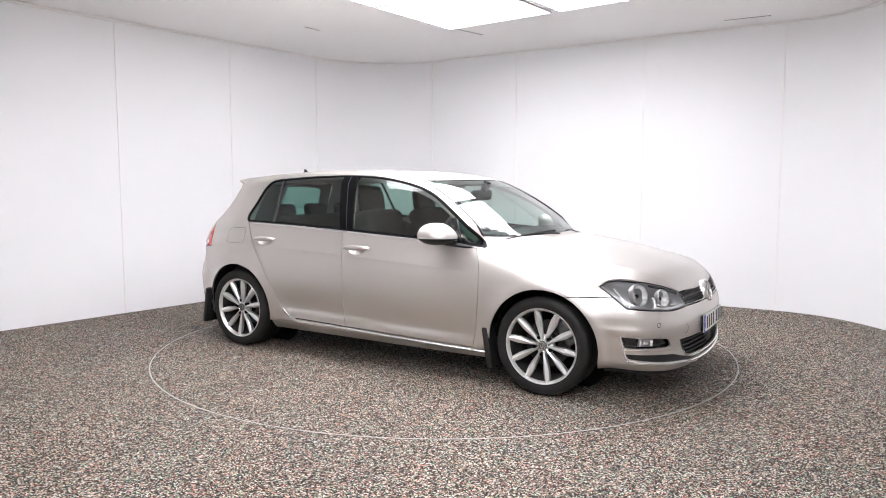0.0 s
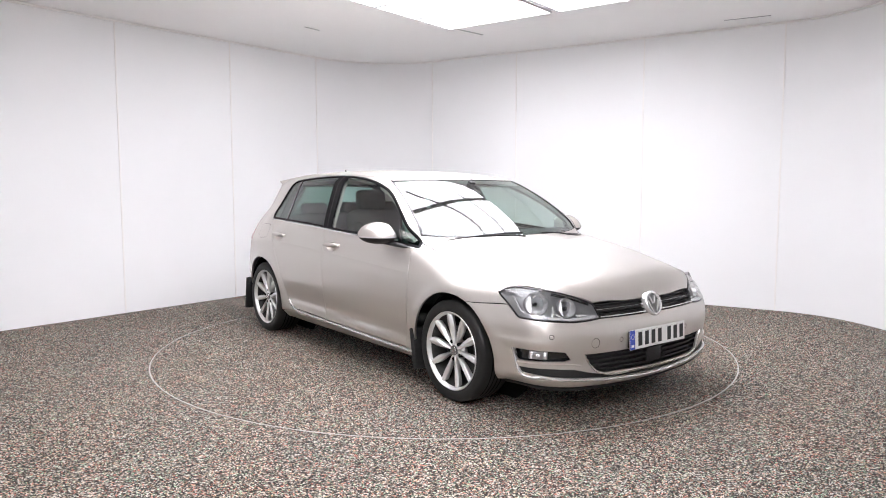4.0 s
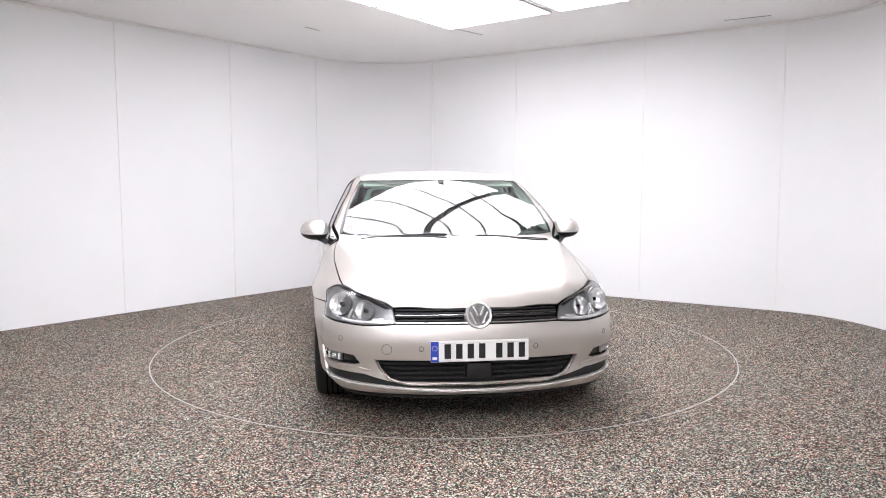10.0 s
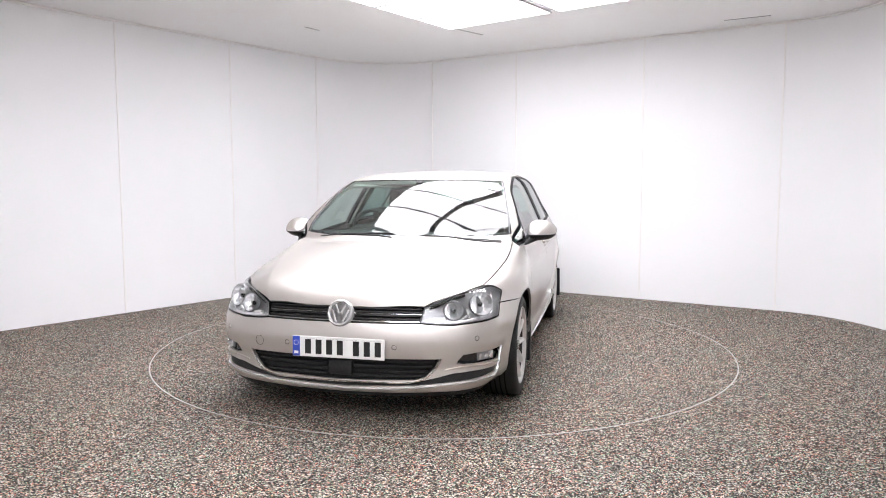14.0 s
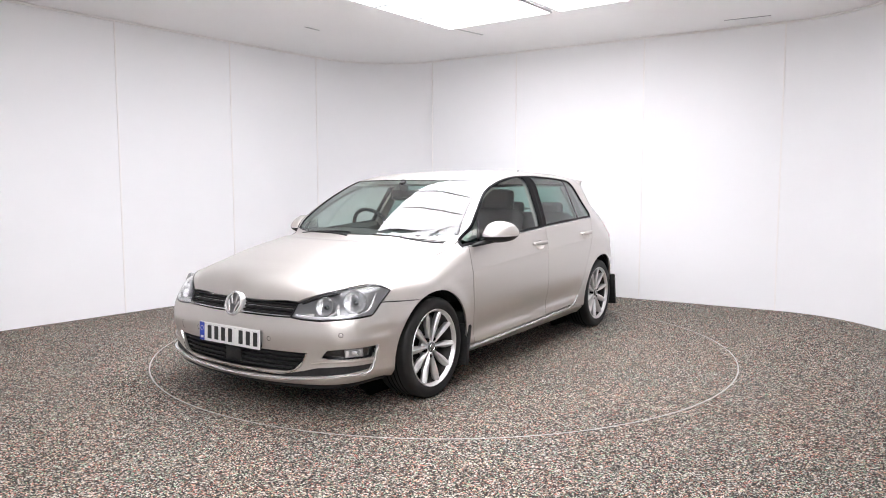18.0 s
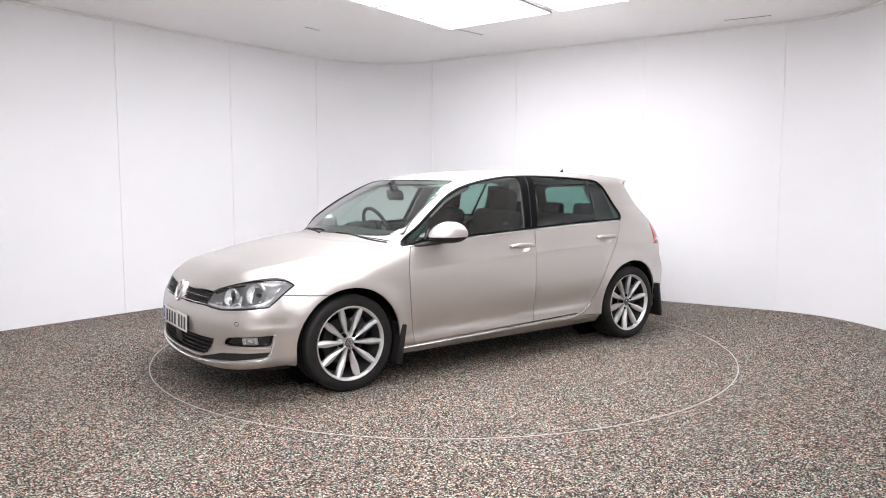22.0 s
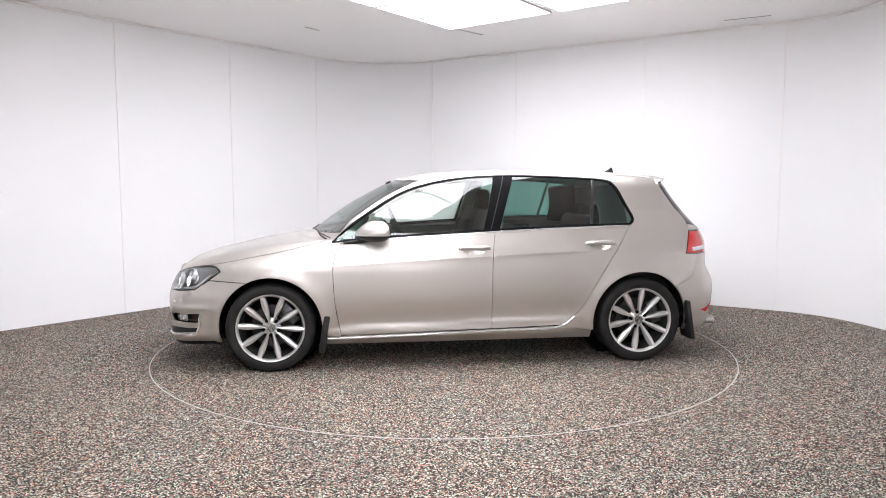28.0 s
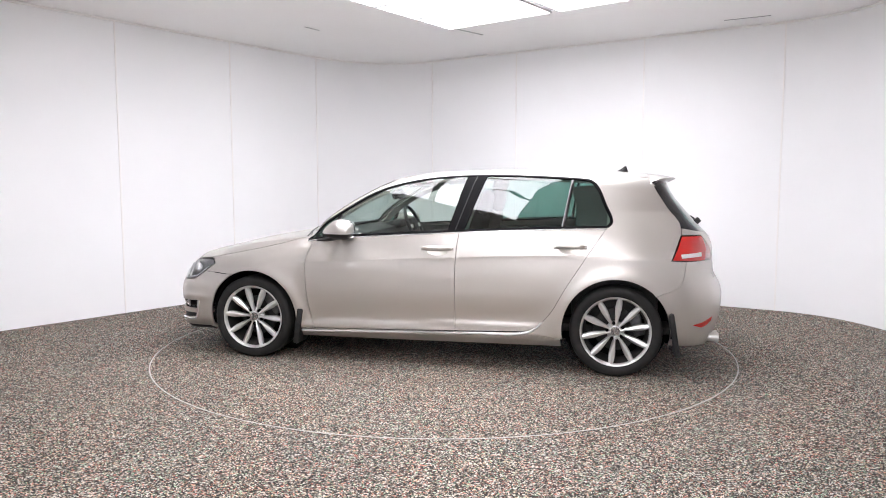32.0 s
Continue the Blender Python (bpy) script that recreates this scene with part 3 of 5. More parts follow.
R_FA, R_RA = 0.350, 0.356
TIP = (0.862, 0.885)
DLO_LOW = [(0.80, 0.893), (0.46, 0.921), (-0.02, 0.950), (-0.30, 0.966), (-0.89, 0.990), (-1.285, 1.000)]
DLO_BACK = [(-1.285, 1.000), (-1.312, 1.03), (-1.265, 1.16), (-1.215, 1.270), (-1.180, 1.308), (-1.10, 1.326)]
DLO_TOP = [(-1.10, 1.326), (-0.80, 1.344), (-0.50, 1.353), (-0.33, 1.352), (-0.09, 1.338), (0.11, 1.308), (0.330, 1.248), (0.606, 1.091), (0.786, 0.960), (0.862, 0.885)]
DOOR_F = [(0.80, 0.893), (0.816, 0.855), (0.845, 0.783), (0.857, 0.72), (0.856, 0.60), (0.839, 0.42), (0.806, 0.240)]
DOOR_R = [(-0.735, 0.280), (-0.804, 0.300), (-0.882, 0.370), (-1.017, 0.588), (-1.181, 0.845), (-1.285, 1.000)]
B_LOW = [(-0.283, 0.965), (-0.273, 0.905), (-0.259, 0.724), (-0.256, 0.50), (-0.256, 0.266)]
SHUT = [(1.715, 0.712), (1.62, 0.726), (1.5, 0.741), (1.35, 0.757), (1.2, 0.769), (1.0, 0.768), (0.88, 0.755), (0.808, 0.735)]
SCREEN_SIDE = [(0.808, 0.735), (0.62, 0.688), (0.42, 0.636), (0.249, 0.590)]
ROOF_SIDE = [(0.249, 0.590), (-0.1, 0.600), (-0.6, 0.595), (-1.1, 0.565), (-1.57, 0.515)]
shut_xy = smooth_path(SHUT, 0.03)
screen_xy = smooth_path(SCREEN_SIDE, 0.03)
roof_xy = smooth_path(ROOF_SIDE, 0.04)


def lift(xy):
    """A line given from above, as seen from the side."""
    p = from_top(xy)
    return p[:, [0, 2]]


shut_xz, screen_xz, roof_xz = lift(shut_xy), lift(screen_xy), lift(roof_xy)
ARCH_F = arch(XF, R_FA, 190.2, 65)

wing_shape = clean(np.concatenate([
    outline([TIP, (0.80, 0.893)], DOOR_F + [(0.804, 0.228)], [(0.804, 0.228), ARCH_F[0]], ARCH_F, [ARCH_F[-1], (1.53, 0.624), (1.702, 0.634)],
            [(1.702, 0.634), (1.624, 0.69)], [(1.624, 0.69), (1.65, 0.716), tuple(shut_xz[0])], [tuple(shut_xz[0]), tuple(shut_xz[1])]), shut_xz[1:]]))
side_shape = clean(np.concatenate([
    screen_xz, roof_xz,
    smooth_path([tuple(roof_xz[-1]), (-1.588, 1.289), (-1.678, 1.137), (-1.768, 0.997), (-1.766, 0.948)])[1:],
    smooth_path([(-1.766, 0.948), (-1.700, 0.783)])[1:], smooth_path([(-1.700, 0.783), (-1.80, 0.778)])[1:], smooth_path([(-1.80, 0.778), (-1.76, 0.62), (-1.604, 0.548)])[1:],
    np.array(arch(XR, R_RA, 135.7, -9.9, 40))[1:],
    smooth_path([(-0.995, 0.237), (-0.75, 0.268)])[1:], smooth_path(DOOR_R), smooth_path(DLO_BACK)[1:], smooth_path(DLO_TOP)[1:], smooth_path([TIP, tuple(screen_xz[0])])[1:-1]]))
front_door_shape = outline(DOOR_F, [DOOR_F[-1], B_LOW[-1]], B_LOW[::-1], [B_LOW[0], (-0.02, 0.950), (0.46, 0.921), (0.80, 0.893)])
rear_door_shape = outline(B_LOW, [B_LOW[-1], DOOR_R[0]], DOOR_R, [DOOR_R[-1], (-0.89, 0.990), (-0.30, 0.967), B_LOW[0]])
sill_shape = outline([(0.94, 0.225), (0.81, 0.225), (0.79, 0.236)], [(0.79, 0.236), (-0.256, 0.262), (-0.73, 0.274)], [(-0.73, 0.274), (-0.985, 0.232)], [(-0.985, 0.232), (-0.99, 0.175)], [(-0.99, 0.175), (0.93, 0.165)], [(0.93, 0.165), (0.94, 0.225)])

for mirrored in (False, True):
    panel("front_wing", from_side, wing_shape, M_PAINT, car, step=0.022, mirror=mirrored, extra=[tornado])
    panel("side_frame", from_side, side_shape, M_PAINT, car, step=0.024, gap=0.0012, mirror=mirrored)
    panel("sill", from_side, sill_shape, M_PAINT, car, step=0.03, mirror=mirrored)

HANDLES = {"front": (-0.130, 0.839), "rear": (-1.045, 0.864)}


def cup_loop(which, k=1.0):
    """The oval hollow behind a door handle."""
    hx, hz = HANDLES[which]
    return np.array([(hx + 0.074 * k * math.cos(a), hz - 0.012 + 0.034 * k * math.sin(a)) for a in np.linspace(0, 2 * math.pi, 32, endpoint=False)])


front_doors = [panel("front_door", from_side, front_door_shape, M_PAINT, car, step=0.026, mirror=k, extra=[tornado], holes=[cup_loop("front")]) for k in (False, True)]
rear_doors = [panel("rear_door", from_side, rear_door_shape, M_PAINT, car, step=0.026, mirror=k, extra=[tornado], holes=[cup_loop("rear")]) for k in (False, True)]


# Bonnet, roof and screens, laid from above.
def both(half):
    """A symmetric outline from its half on the left, front to back."""
    h = np.asarray(half, float)
    return clean(np.concatenate([h, (h * (1, -1))[::-1]]))


def sheet_line(c, y0, y1, k=0.42, n=14):
    y = np.linspace(y0, y1, n)
    return np.stack([c - k * y * y, y], 1)


LAMP_TOP_YZ = [(0.447, 0.638), (0.55, 0.682), (0.64, 0.710)]
lamp_top_3d = [cast(np.array([(1.1, y, z)]), np.array([(1.0, 0, 0)]), 1.2)[0] for y, z in LAMP_TOP_YZ]
bonnet_front = smooth_path([(2.040, 0.0), (2.034, 0.2), (2.012, 0.36), tuple(lamp_top_3d[0][:2])])
bonnet_lamp = smooth_path([tuple(v[:2]) for v in lamp_top_3d] + [tuple(shut_xy[0])])
bonnet_half = np.concatenate([bonnet_front[:-1], bonnet_lamp[:-1], shut_xy[:-1], sheet_line(1.035, 0.735, 0.0)])
bonnet = panel("bonnet", from_top, both(bonnet_half), M_PAINT, car, step=0.028, gap=0.0025, extra=[fold_y, lambda x: -fold_y(x)])
roof_half = np.concatenate([sheet_line(0.395, 0.0, 0.590)[:-1], roof_xy[:-1], sheet_line(-1.56, 0.515, 0.0, 0.04)])
roof = panel("roof", from_top, both(roof_half), M_PAINT, car, step=0.04)
screen_half = np.concatenate([sheet_line(1.035, 0.0, 0.735)[:-1], screen_xy[:-1], sheet_line(0.395, 0.590, 0.0)])
windscreen = panel("windscreen", from_top, both(screen_half), M_SCREEN, car, "clear curved windscreen", step=0.03, sink=0.004, depth=0.0)

# Side glass.
F_GLASS = outline(DLO_LOW[:1] + [(0.46, 0.921), (-0.02, 0.950), (-0.205, 0.960)], [(-0.205, 0.960), (-0.315, 1.352)], [(-0.315, 1.352), (-0.09, 1.338), (0.11, 1.308), (0.325, 1.243), (0.60, 1.085), (0.78, 0.955), TIP], [TIP, DLO_LOW[0]])
R_GLASS = outline([(-0.30, 0.966), (-0.89, 0.990), (-0.985, 0.993)], [(-0.985, 0.993), (-1.045, 1.333)], [(-1.045, 1.333), (-0.80, 1.344), (-0.50, 1.353), (-0.435, 1.354)], [(-0.435, 1.354), (-0.30, 0.966)])
Q_GLASS = outline([(-0.999, 0.994), (-1.285, 1.000)], DLO_BACK, [(-1.10, 1.326), (-1.059, 1.332)], [(-1.059, 1.332), (-0.999, 0.994)])
B_PILLAR = outline([(-0.195, 0.960), (-0.312, 0.966)], [(-0.312, 0.966), (-0.448, 1.354)], [(-0.448, 1.354), (-0.305, 1.352)], [(-0.305, 1.352), (-0.195, 0.960)])
for k, (fd, rd) in enumerate(zip(front_doors, rear_doors)):
    mirrored = bool(k)
    panel("front_window", from_side, F_GLASS, M_GLASS, fd, "clear side window glass", step=0.05, gap=0.004, sink=0.007, depth=0, mirror=mirrored, flank=True)
    panel("rear_window", from_side, R_GLASS, M_TINT, rd, "dark tinted side window glass", step=0.05, gap=0.004, sink=0.007, depth=0, mirror=mirrored, flank=True)
    panel("quarter_window", from_side, Q_GLASS, M_TINT, rd, "dark tinted quarter window glass", step=0.05, gap=0.004, sink=0.007, depth=0, mirror=mirrored, flank=True)
    panel("door_pillar", from_side, B_PILLAR, M_MATTE, car, "black door pillar trim", step=0.04, gap=0.0, sink=0.003, depth=0.02, mirror=mirrored, flank=True)
    p, n = laid(from_side, [(-0.992, 0.994), (-1.052, 1.332)])
    strip("window_bar", p, n, 0.022, 0.004, M_BLACK, rd, "black window bar", mirrored, lift=-0.006)
    for leg in (DLO_LOW, DLO_BACK, DLO_TOP, [TIP, DLO_LOW[0]]):
        p, n = laid(from_side, leg)
        strip("window_trim", p, n, 0.022, 0.004, M_MATTE, car, "black window trim", mirrored, lift=-0.003)
    p, n = laid(from_side, [(x, z - 0.011) for x, z in [TIP] + DLO_LOW])
    strip("chrome_strip", p, n, 0.009, 0.005, M_SATIN, car, "bright strip under the windows", mirrored)
    p, n = laid(from_side, [(-0.250, 0.966), (-0.375, 1.352)])
    strip("door_seal", p, n, 0.006, 0.002, M_PLASTIC, car, "", mirrored, lift=-0.002)
    panel("corner_trim", from_side, outline([TIP, (0.80, 0.893)], [(0.80, 0.893), (0.665, 0.904)], [(0.665, 0.904), (0.625, 1.068)], [(0.625, 1.068), (0.78, 0.955), TIP]), M_TINT, fd, "dark corner window glass", step=0.03, gap=0.002, sink=0.003, depth=0.02, mirror=mirrored, flank=True)
    p, n = laid(from_side, [(0.70, 0.90), (0.655, 0.985), (0.615, 1.07)])
    strip("mirror_post", p, n, 0.028, 0.006, M_BLACK, fd, "black corner window post", mirrored, lift=-0.006)

# Front bumper, wrapped round the nose.
LOW_GRILLE = [(0.0, 0.372), (0.540, 0.372), (0.51, 0.322), (0.465, 0.277), (0.41, 0.260), (0.0, 0.250)]
BAND = [(0.0, 0.236), (0.40, 0.246), (0.52, 0.272), (0.60, 0.293), (0.70, 0.302), (1.785, 0.304), (1.805, 0.274), (0.73, 0.260), (0.60, 0.246), (0.40, 0.228), (0.0, 0.213)]
FOG = [(1.768, 0.405), (0.72, 0.400), (0.655, 0.392), (0.618, 0.346), (0.66, 0.341), (1.785, 0.339)]


def nose_loop(yz):
    return np.array([nose_at(a) for a in yz])


def fine(loop, step=0.02):
    return clean(np.concatenate([smooth_path([a, b], step)[:-1] for a, b in zip(loop, np.roll(loop, -1, axis=0))]))


def mirror_q(loop):
    return loop * (-1, 1)


grille_hole = fine(clean(np.concatenate([nose_loop(LOW_GRILLE), mirror_q(nose_loop(LOW_GRILLE))[::-1]])))
band_hole = fine(clean(np.concatenate([nose_loop(BAND[:6]), nose_loop(BAND[6:]), mirror_q(nose_loop(BAND[6:]))[::-1], mirror_q(nose_loop(BAND[:6]))[::-1]])))
fog_hole = fine(nose_loop(FOG))
bumper_half = [nose_yz(0, 0.556), nose_yz(0.2, 0.556), nose_yz(0.43, 0.558), nose_yz(0.50, 0.551), nose_yz(0.60, 0.547), nose_yz(0.72, 0.557), nose_xz(1.793, 0.570), nose_xz(1.705, 0.6315), nose_xz(1.53, 0.6225)]
bumper_half += [nose_xz(x, z) for x, z in arch(XF, R_FA, 65, -18, 14)]
bumper_half += [nose_xz(1.68, 0.206), nose_xz(1.80, 0.202), nose_yz(0.68, 0.197), nose_yz(0.5, 0.189), nose_yz(0.25, 0.180), nose_yz(0, 0.177)]
bumper_half = np.array(bumper_half)
bumper_shape = fine(clean(np.concatenate([bumper_half, mirror_q(bumper_half)[::-1]])))
front_bumper = panel("front_bumper", from_nose, bumper_shape, M_PAINT, car, step=0.024, holes=[grille_hole, band_hole, fog_hole, mirror_q(fog_hole)])

# Rear: tailgate, lamps, bumper.
gate_half = [tail_yz(0, 1.345), tail_yz(0.3, 1.340), tail_yz(0.50, 1.325), tail_xz(-1.590, 1.289), tail_xz(-1.680, 1.137), tail_xz(-1.770, 0.997), tail_xz(-1.768, 0.948), tail_yz(0.60, 0.945), tail_yz(0.50, 0.80), tail_yz(0.52, 0.70), tail_yz(0.50, 0.65), tail_yz(0.25, 0.645), tail_yz(0, 0.645)]
gate_half = np.array(gate_half)
gate_shape = fine(clean(np.concatenate([gate_half, mirror_q(gate_half)[::-1]])), 0.03)
glass_half = np.array([tail_yz(0, 1.275), tail_yz(0.3, 1.273), tail_yz(0.46, 1.262), tail_yz(0.51, 1.235), tail_yz(0.60, 1.03), tail_yz(0.60, 0.99), tail_yz(0.3, 0.962), tail_yz(0, 0.960)])
glass_shape = fine(clean(np.concatenate([glass_half, mirror_q(glass_half)[::-1]])), 0.03)
FOOT = [tail_xz(-1.770, 0.994), tail_yz(0.62, 0.972), tail_yz(0.3, 0.950), tail_yz(0, 0.948)]
low_half = np.array(FOOT[::-1] + [tuple(v) for v in gate_half[6:]])
gate_low = fine(clean(np.concatenate([low_half, mirror_q(low_half)[::-1]])), 0.03)
high_half = np.array([tuple(v) for v in gate_half[:6]] + FOOT)
gate_high = fine(clean(np.concatenate([high_half, mirror_q(high_half)[::-1]])), 0.03)
tailgate = panel("tailgate", from_tail, gate_low, M_PAINT, car, step=0.035)
panel("screen_border", from_tail, gate_high, M_BLACK, tailgate, "black border of the rear window", step=0.035, gap=0.002, sink=0.002, holes=[glass_shape])
panel("rear_screen", from_tail, glass_shape, M_TINT, tailgate, "dark tinted rear window glass", step=0.05, gap=0.001, sink=0.004, depth=0)
rear_half = [tail_yz(0, 0.640), tail_yz(0.25, 0.640), tail_yz(0.50, 0.645), tail_yz(0.525, 0.70), tail_yz(0.51, 0.775)] + [tail_xz(*v) for v in smooth_path([(-1.80, 0.777), (-1.76, 0.6195), (-1.605, 0.5475)])]
rear_half += [tail_xz(x, z) for x, z in [(XR - R_RA * math.cos(radians(a)), HUB_Z + R_RA * math.sin(radians(a))) for a in np.linspace(44, -14, 10)]]
rear_half += [tail_xz(-1.80, 0.205), tail_yz(0.6, 0.20), tail_yz(0.3, 0.195), tail_yz(0, 0.195)]
rear_half = np.array(rear_half)
rear_shape = fine(clean(np.concatenate([rear_half, mirror_q(rear_half)[::-1]])), 0.03)
plate_hole = fine(np.array([tail_yz(-0.275, 0.585), tail_yz(0.275, 0.585), tail_yz(0.265, 0.455), tail_yz(-0.265, 0.455)]))
rear_bumper = panel("rear_bumper", from_tail, rear_shape, M_PAINT, car, step=0.035, gap=0.0004, holes=[plate_hole])
panel("plate_recess", from_tail, plate_hole, M_PAINT, rear_bumper, "", step=0.05, gap=0, sink=0.035, depth=0)
lamp_half = fine(np.array([tail_xz(-1.770, 0.942), tail_xz(-1.703, 0.787), tail_xz(-1.80, 0.780), tail_yz(0.60, 0.778), tail_yz(0.505, 0.79), tail_yz(0.60, 0.94)]), 0.02)
for mirrored in (False, True):
    tl = panel("tail_lamp", from_tail, lamp_half, M_RED, car, "red tail lamp with a clear lower segment", step=0.03, mirror=mirrored, relief=None)
    p, n = laid(from_side, [(-1.765, 0.812), (-1.85, 0.818), (-1.90, 0.822)])
    strip("clear_segment", p, n, 0.028, 0.003, M_CLEARRED, tl, "clear lamp segment", mirrored)

# Spoiler over the rear screen.
rings = []
for y in np.concatenate([np.linspace(-0.578, -0.50, 6), np.linspace(-0.46, 0.46, 15), np.linspace(0.50, 0.578, 6)]):
    x0 = -1.56 - 0.04 * y * y
    z0 = float(np.clip(z_top(x0, y), 1.287, 2))
    end = max(0.0, (abs(y) - 0.46) / 0.118)
    tipx = -1.785 + 0.48 * y * y
    zt = 1.336 - 0.02 * y * y - 0.008 * end * end
    drop = 0.045 - 0.030 * end
    rings.append([(x0, y, z0 + 0.001), ((x0 + tipx) / 2, y, (z0 + zt) / 2 + 0.006 * (1 - end)), (tipx, y, zt), (tipx + 0.005, y, zt - 0.010), (tipx + 0.05, y, zt - 0.010 - drop * 0.5), (x0 - 0.03, y, min(z0, zt) - drop)])
part("spoiler", loft(rings), M_PAINT, tailgate, "silver roof spoiler", angle=50)


# ---------------------------------------------------------------- wheels
def wheel_thing():
    """A wheel at the origin whose outer face looks along +y."""
    hub = new("wheel")
    lay = pose(0, 0, 0, -90)
    prof = [(0.228, -0.105), (0.243, -0.112), (0.268, -0.115), (0.287, -0.111), (0.300, -0.102), (TYRE_R - 0.002, -0.090), (TYRE_R, -0.05), (TYRE_R, 0.05), (TYRE_R - 0.002, 0.090), (0.300, 0.102), (0.287, 0.111), (0.268, 0.115), (0.243, 0.112), (0.228, 0.105)]
    tyre = part("tyre", lathe(prof, 72, lay, closed=True), M_RUBBER, hub, "black low-profile tyre", angle=35)
    for y in (-0.045, -0.015, 0.015, 0.045):
        part("tread_groove", lathe([(TYRE_R + 0.0006, y - 0.004), (TYRE_R + 0.0006, y + 0.004)], 72, lay), M_UNDER, tyre)
    rim = [(0.236, 0.108), (0.2335, 0.112), (0.227, 0.110), (0.221, 0.100), (0.217, 0.088), (0.222, 0.085), (0.230, 0.09)]
    part("rim", lathe(rim, 72, lay, closed=True), M_ALLOY, hub, "silver alloy rim", angle=40)
    part("barrel", lathe([(0.217, 0.088), (0.208, 0.06), (0.200, 0.0), (0.206, -0.09), (0.226, -0.108)], 72, lay), M_BARREL, hub, "inner barrel of the rim, darkened for shade", angle=40)
    for i in range(10):
        a = radians(36 * i + 18)
        rings = []
        for r, w, y, d in ((0.030, 0.0075, 0.081, 0.03), (0.060, 0.0095, 0.085, 0.03), (0.095, 0.0140, 0.089, 0.03), (0.130, 0.0195, 0.092, 0.03), (0.160, 0.0220, 0.095, 0.032), (0.190, 0.0205, 0.098, 0.034), (0.212, 0.0175, 0.100, 0.035), (0.2235, 0.0170, 0.100, 0.035)):
            ring = []
            for sx, sy in ((-1, -d), (-1.0, -0.009), (-0.80, -0.003), (0.10, 0.002), (0.22, 0.0005), (0.85, -0.012), (1.0, -0.017), (1, -d)):
                u, v = sx * w, y + sy
                ring.append((r * math.cos(a) - u * math.sin(a), v, r * math.sin(a) + u * math.cos(a)))
            rings.append(ring)
        part("spoke", loft(rings), M_ALLOY, hub, angle=28)
    part("hub_face", lathe([(0.001, 0.078), (0.030, 0.080), (0.037, 0.078), (0.042, 0.06), (0.062, 0.05), (0.064, 0.02)], 40, lay), M_ALLOY, hub, angle=40)
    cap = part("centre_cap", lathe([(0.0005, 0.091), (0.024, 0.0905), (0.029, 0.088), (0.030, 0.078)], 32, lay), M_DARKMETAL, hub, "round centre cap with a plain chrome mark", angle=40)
    part("cap_ring", lathe([(0.0205, 0.0905), (0.0215, 0.0925), (0.0245, 0.0925), (0.0255, 0.0905)], 32, lay), M_CHROME, cap)
    for s in (-1, 1):
        part("mark", box(0.004, 0.003, 0.036, pose(s * 0.0075, 0.0915, 0, 0, s * 20, 0)), M_CHROME, cap, smooth=False)
    for i in range(5):
        a = radians(72 * i + 72)
        part("bolt", cylinder(0.0115, 0.03, pose(0.055 * math.cos(a), 0.068, 0.055 * math.sin(a), 90), 12, bevel=0.002), M_UNDER, hub, "dark wheel bolt", angle=30)
    part("brake_disc", lathe([(0.07, 0.0), (0.145, 0.0), (0.146, -0.012), (0.146, -0.022), (0.07, -0.022)], 48, lay), M_BARREL, hub, "grey brake disc", angle=30)
    part("brake_drum", lathe([(0.001, 0.03), (0.068, 0.03), (0.074, 0.02), (0.078, -0.02)], 32, lay), M_BARREL, hub, angle=30)
    part("caliper", box(0.075, 0.05, 0.17, pose(-0.135, -0.005, 0.06, 0, 25, 0), 0.012), M_DARKMETAL, hub, "brake caliper")
    # Black disc added to close the wheel and keep the spoke gaps dark.
    part("backing", lathe([(0.001, -0.06), (0.20, -0.06)], 40, lay), M_UNDER, hub)
    return hub


first_wheel = wheel_thing()
first_wheel.parent = car
first_wheel.matrix_basis = pose(XF, 0.767, HUB_Z, 0, 14, 0)
for x, y, rz, spin in ((XR, 0.760, 0, -7), (XF, -0.767, 180, 10), (XR, -0.760, 180, -7)):
    copy_thing(first_wheel, pose(x, y, HUB_Z, 0, 0, rz) @ pose(0, 0, 0, 0, spin, 0))

# Wheel housings, floor pan and mud flaps.
for cx, r in ((XF, R_FA), (XR, R_RA)):
    for s in (1, -1):
        rr = r + 0.012
        lip = 0.79 if cx == XF else 0.84
        angles = np.linspace(-6, 186, 24)
        rings = [[(cx + q * math.cos(radians(a)), s * y, HUB_Z + q * math.sin(radians(a))) for q, y in ((rr, 0.52), (rr, lip), (rr - 0.010, lip), (rr - 0.010, 0.52))] for a in angles]
        part("arch_liner", loft(rings), M_UNDER, car, "black wheel arch liner", angle=40)
        part("liner_back", cylinder(rr, 0.02, pose(cx, s * 0.52, HUB_Z, 90), 32), M_UNDER, car, smooth=False)
part("floor_pan", box(3.9, 1.02, 0.05, pose(0, 0, 0.19), 0.01), M_UNDER, car, "dark underbody")
part("floor_side", box(1.86, 1.60, 0.05, pose(-0.03, 0, 0.20), 0.01), M_UNDER, car)



# ---------------------------------------------------------------- lamps and grille
def nose_strip(name, yz, width, height, material, parent, label="", mirror=False, lift=0.0, step=0.02):
    q = smooth_path([nose_at(a) for a in yz], step)
    p = from_nose(q)
    return strip(name, p, slope(p), width, height, material, parent, label, mirror, lift=lift)


def aim(p, n, roll=0):
    """The pose at p whose z axis is n."""
    n = Vector(n).normalized()
    return Matrix.Translation(p) @ n.to_track_quat("Z", "Y").to_matrix().to_4x4() @ pose(0, 0, 0, 0, 0, roll)


def skin_at(y, z):
    p = from_nose(np.array([nose_yz(y, z)]))
    return p[0], slope(p)[0]


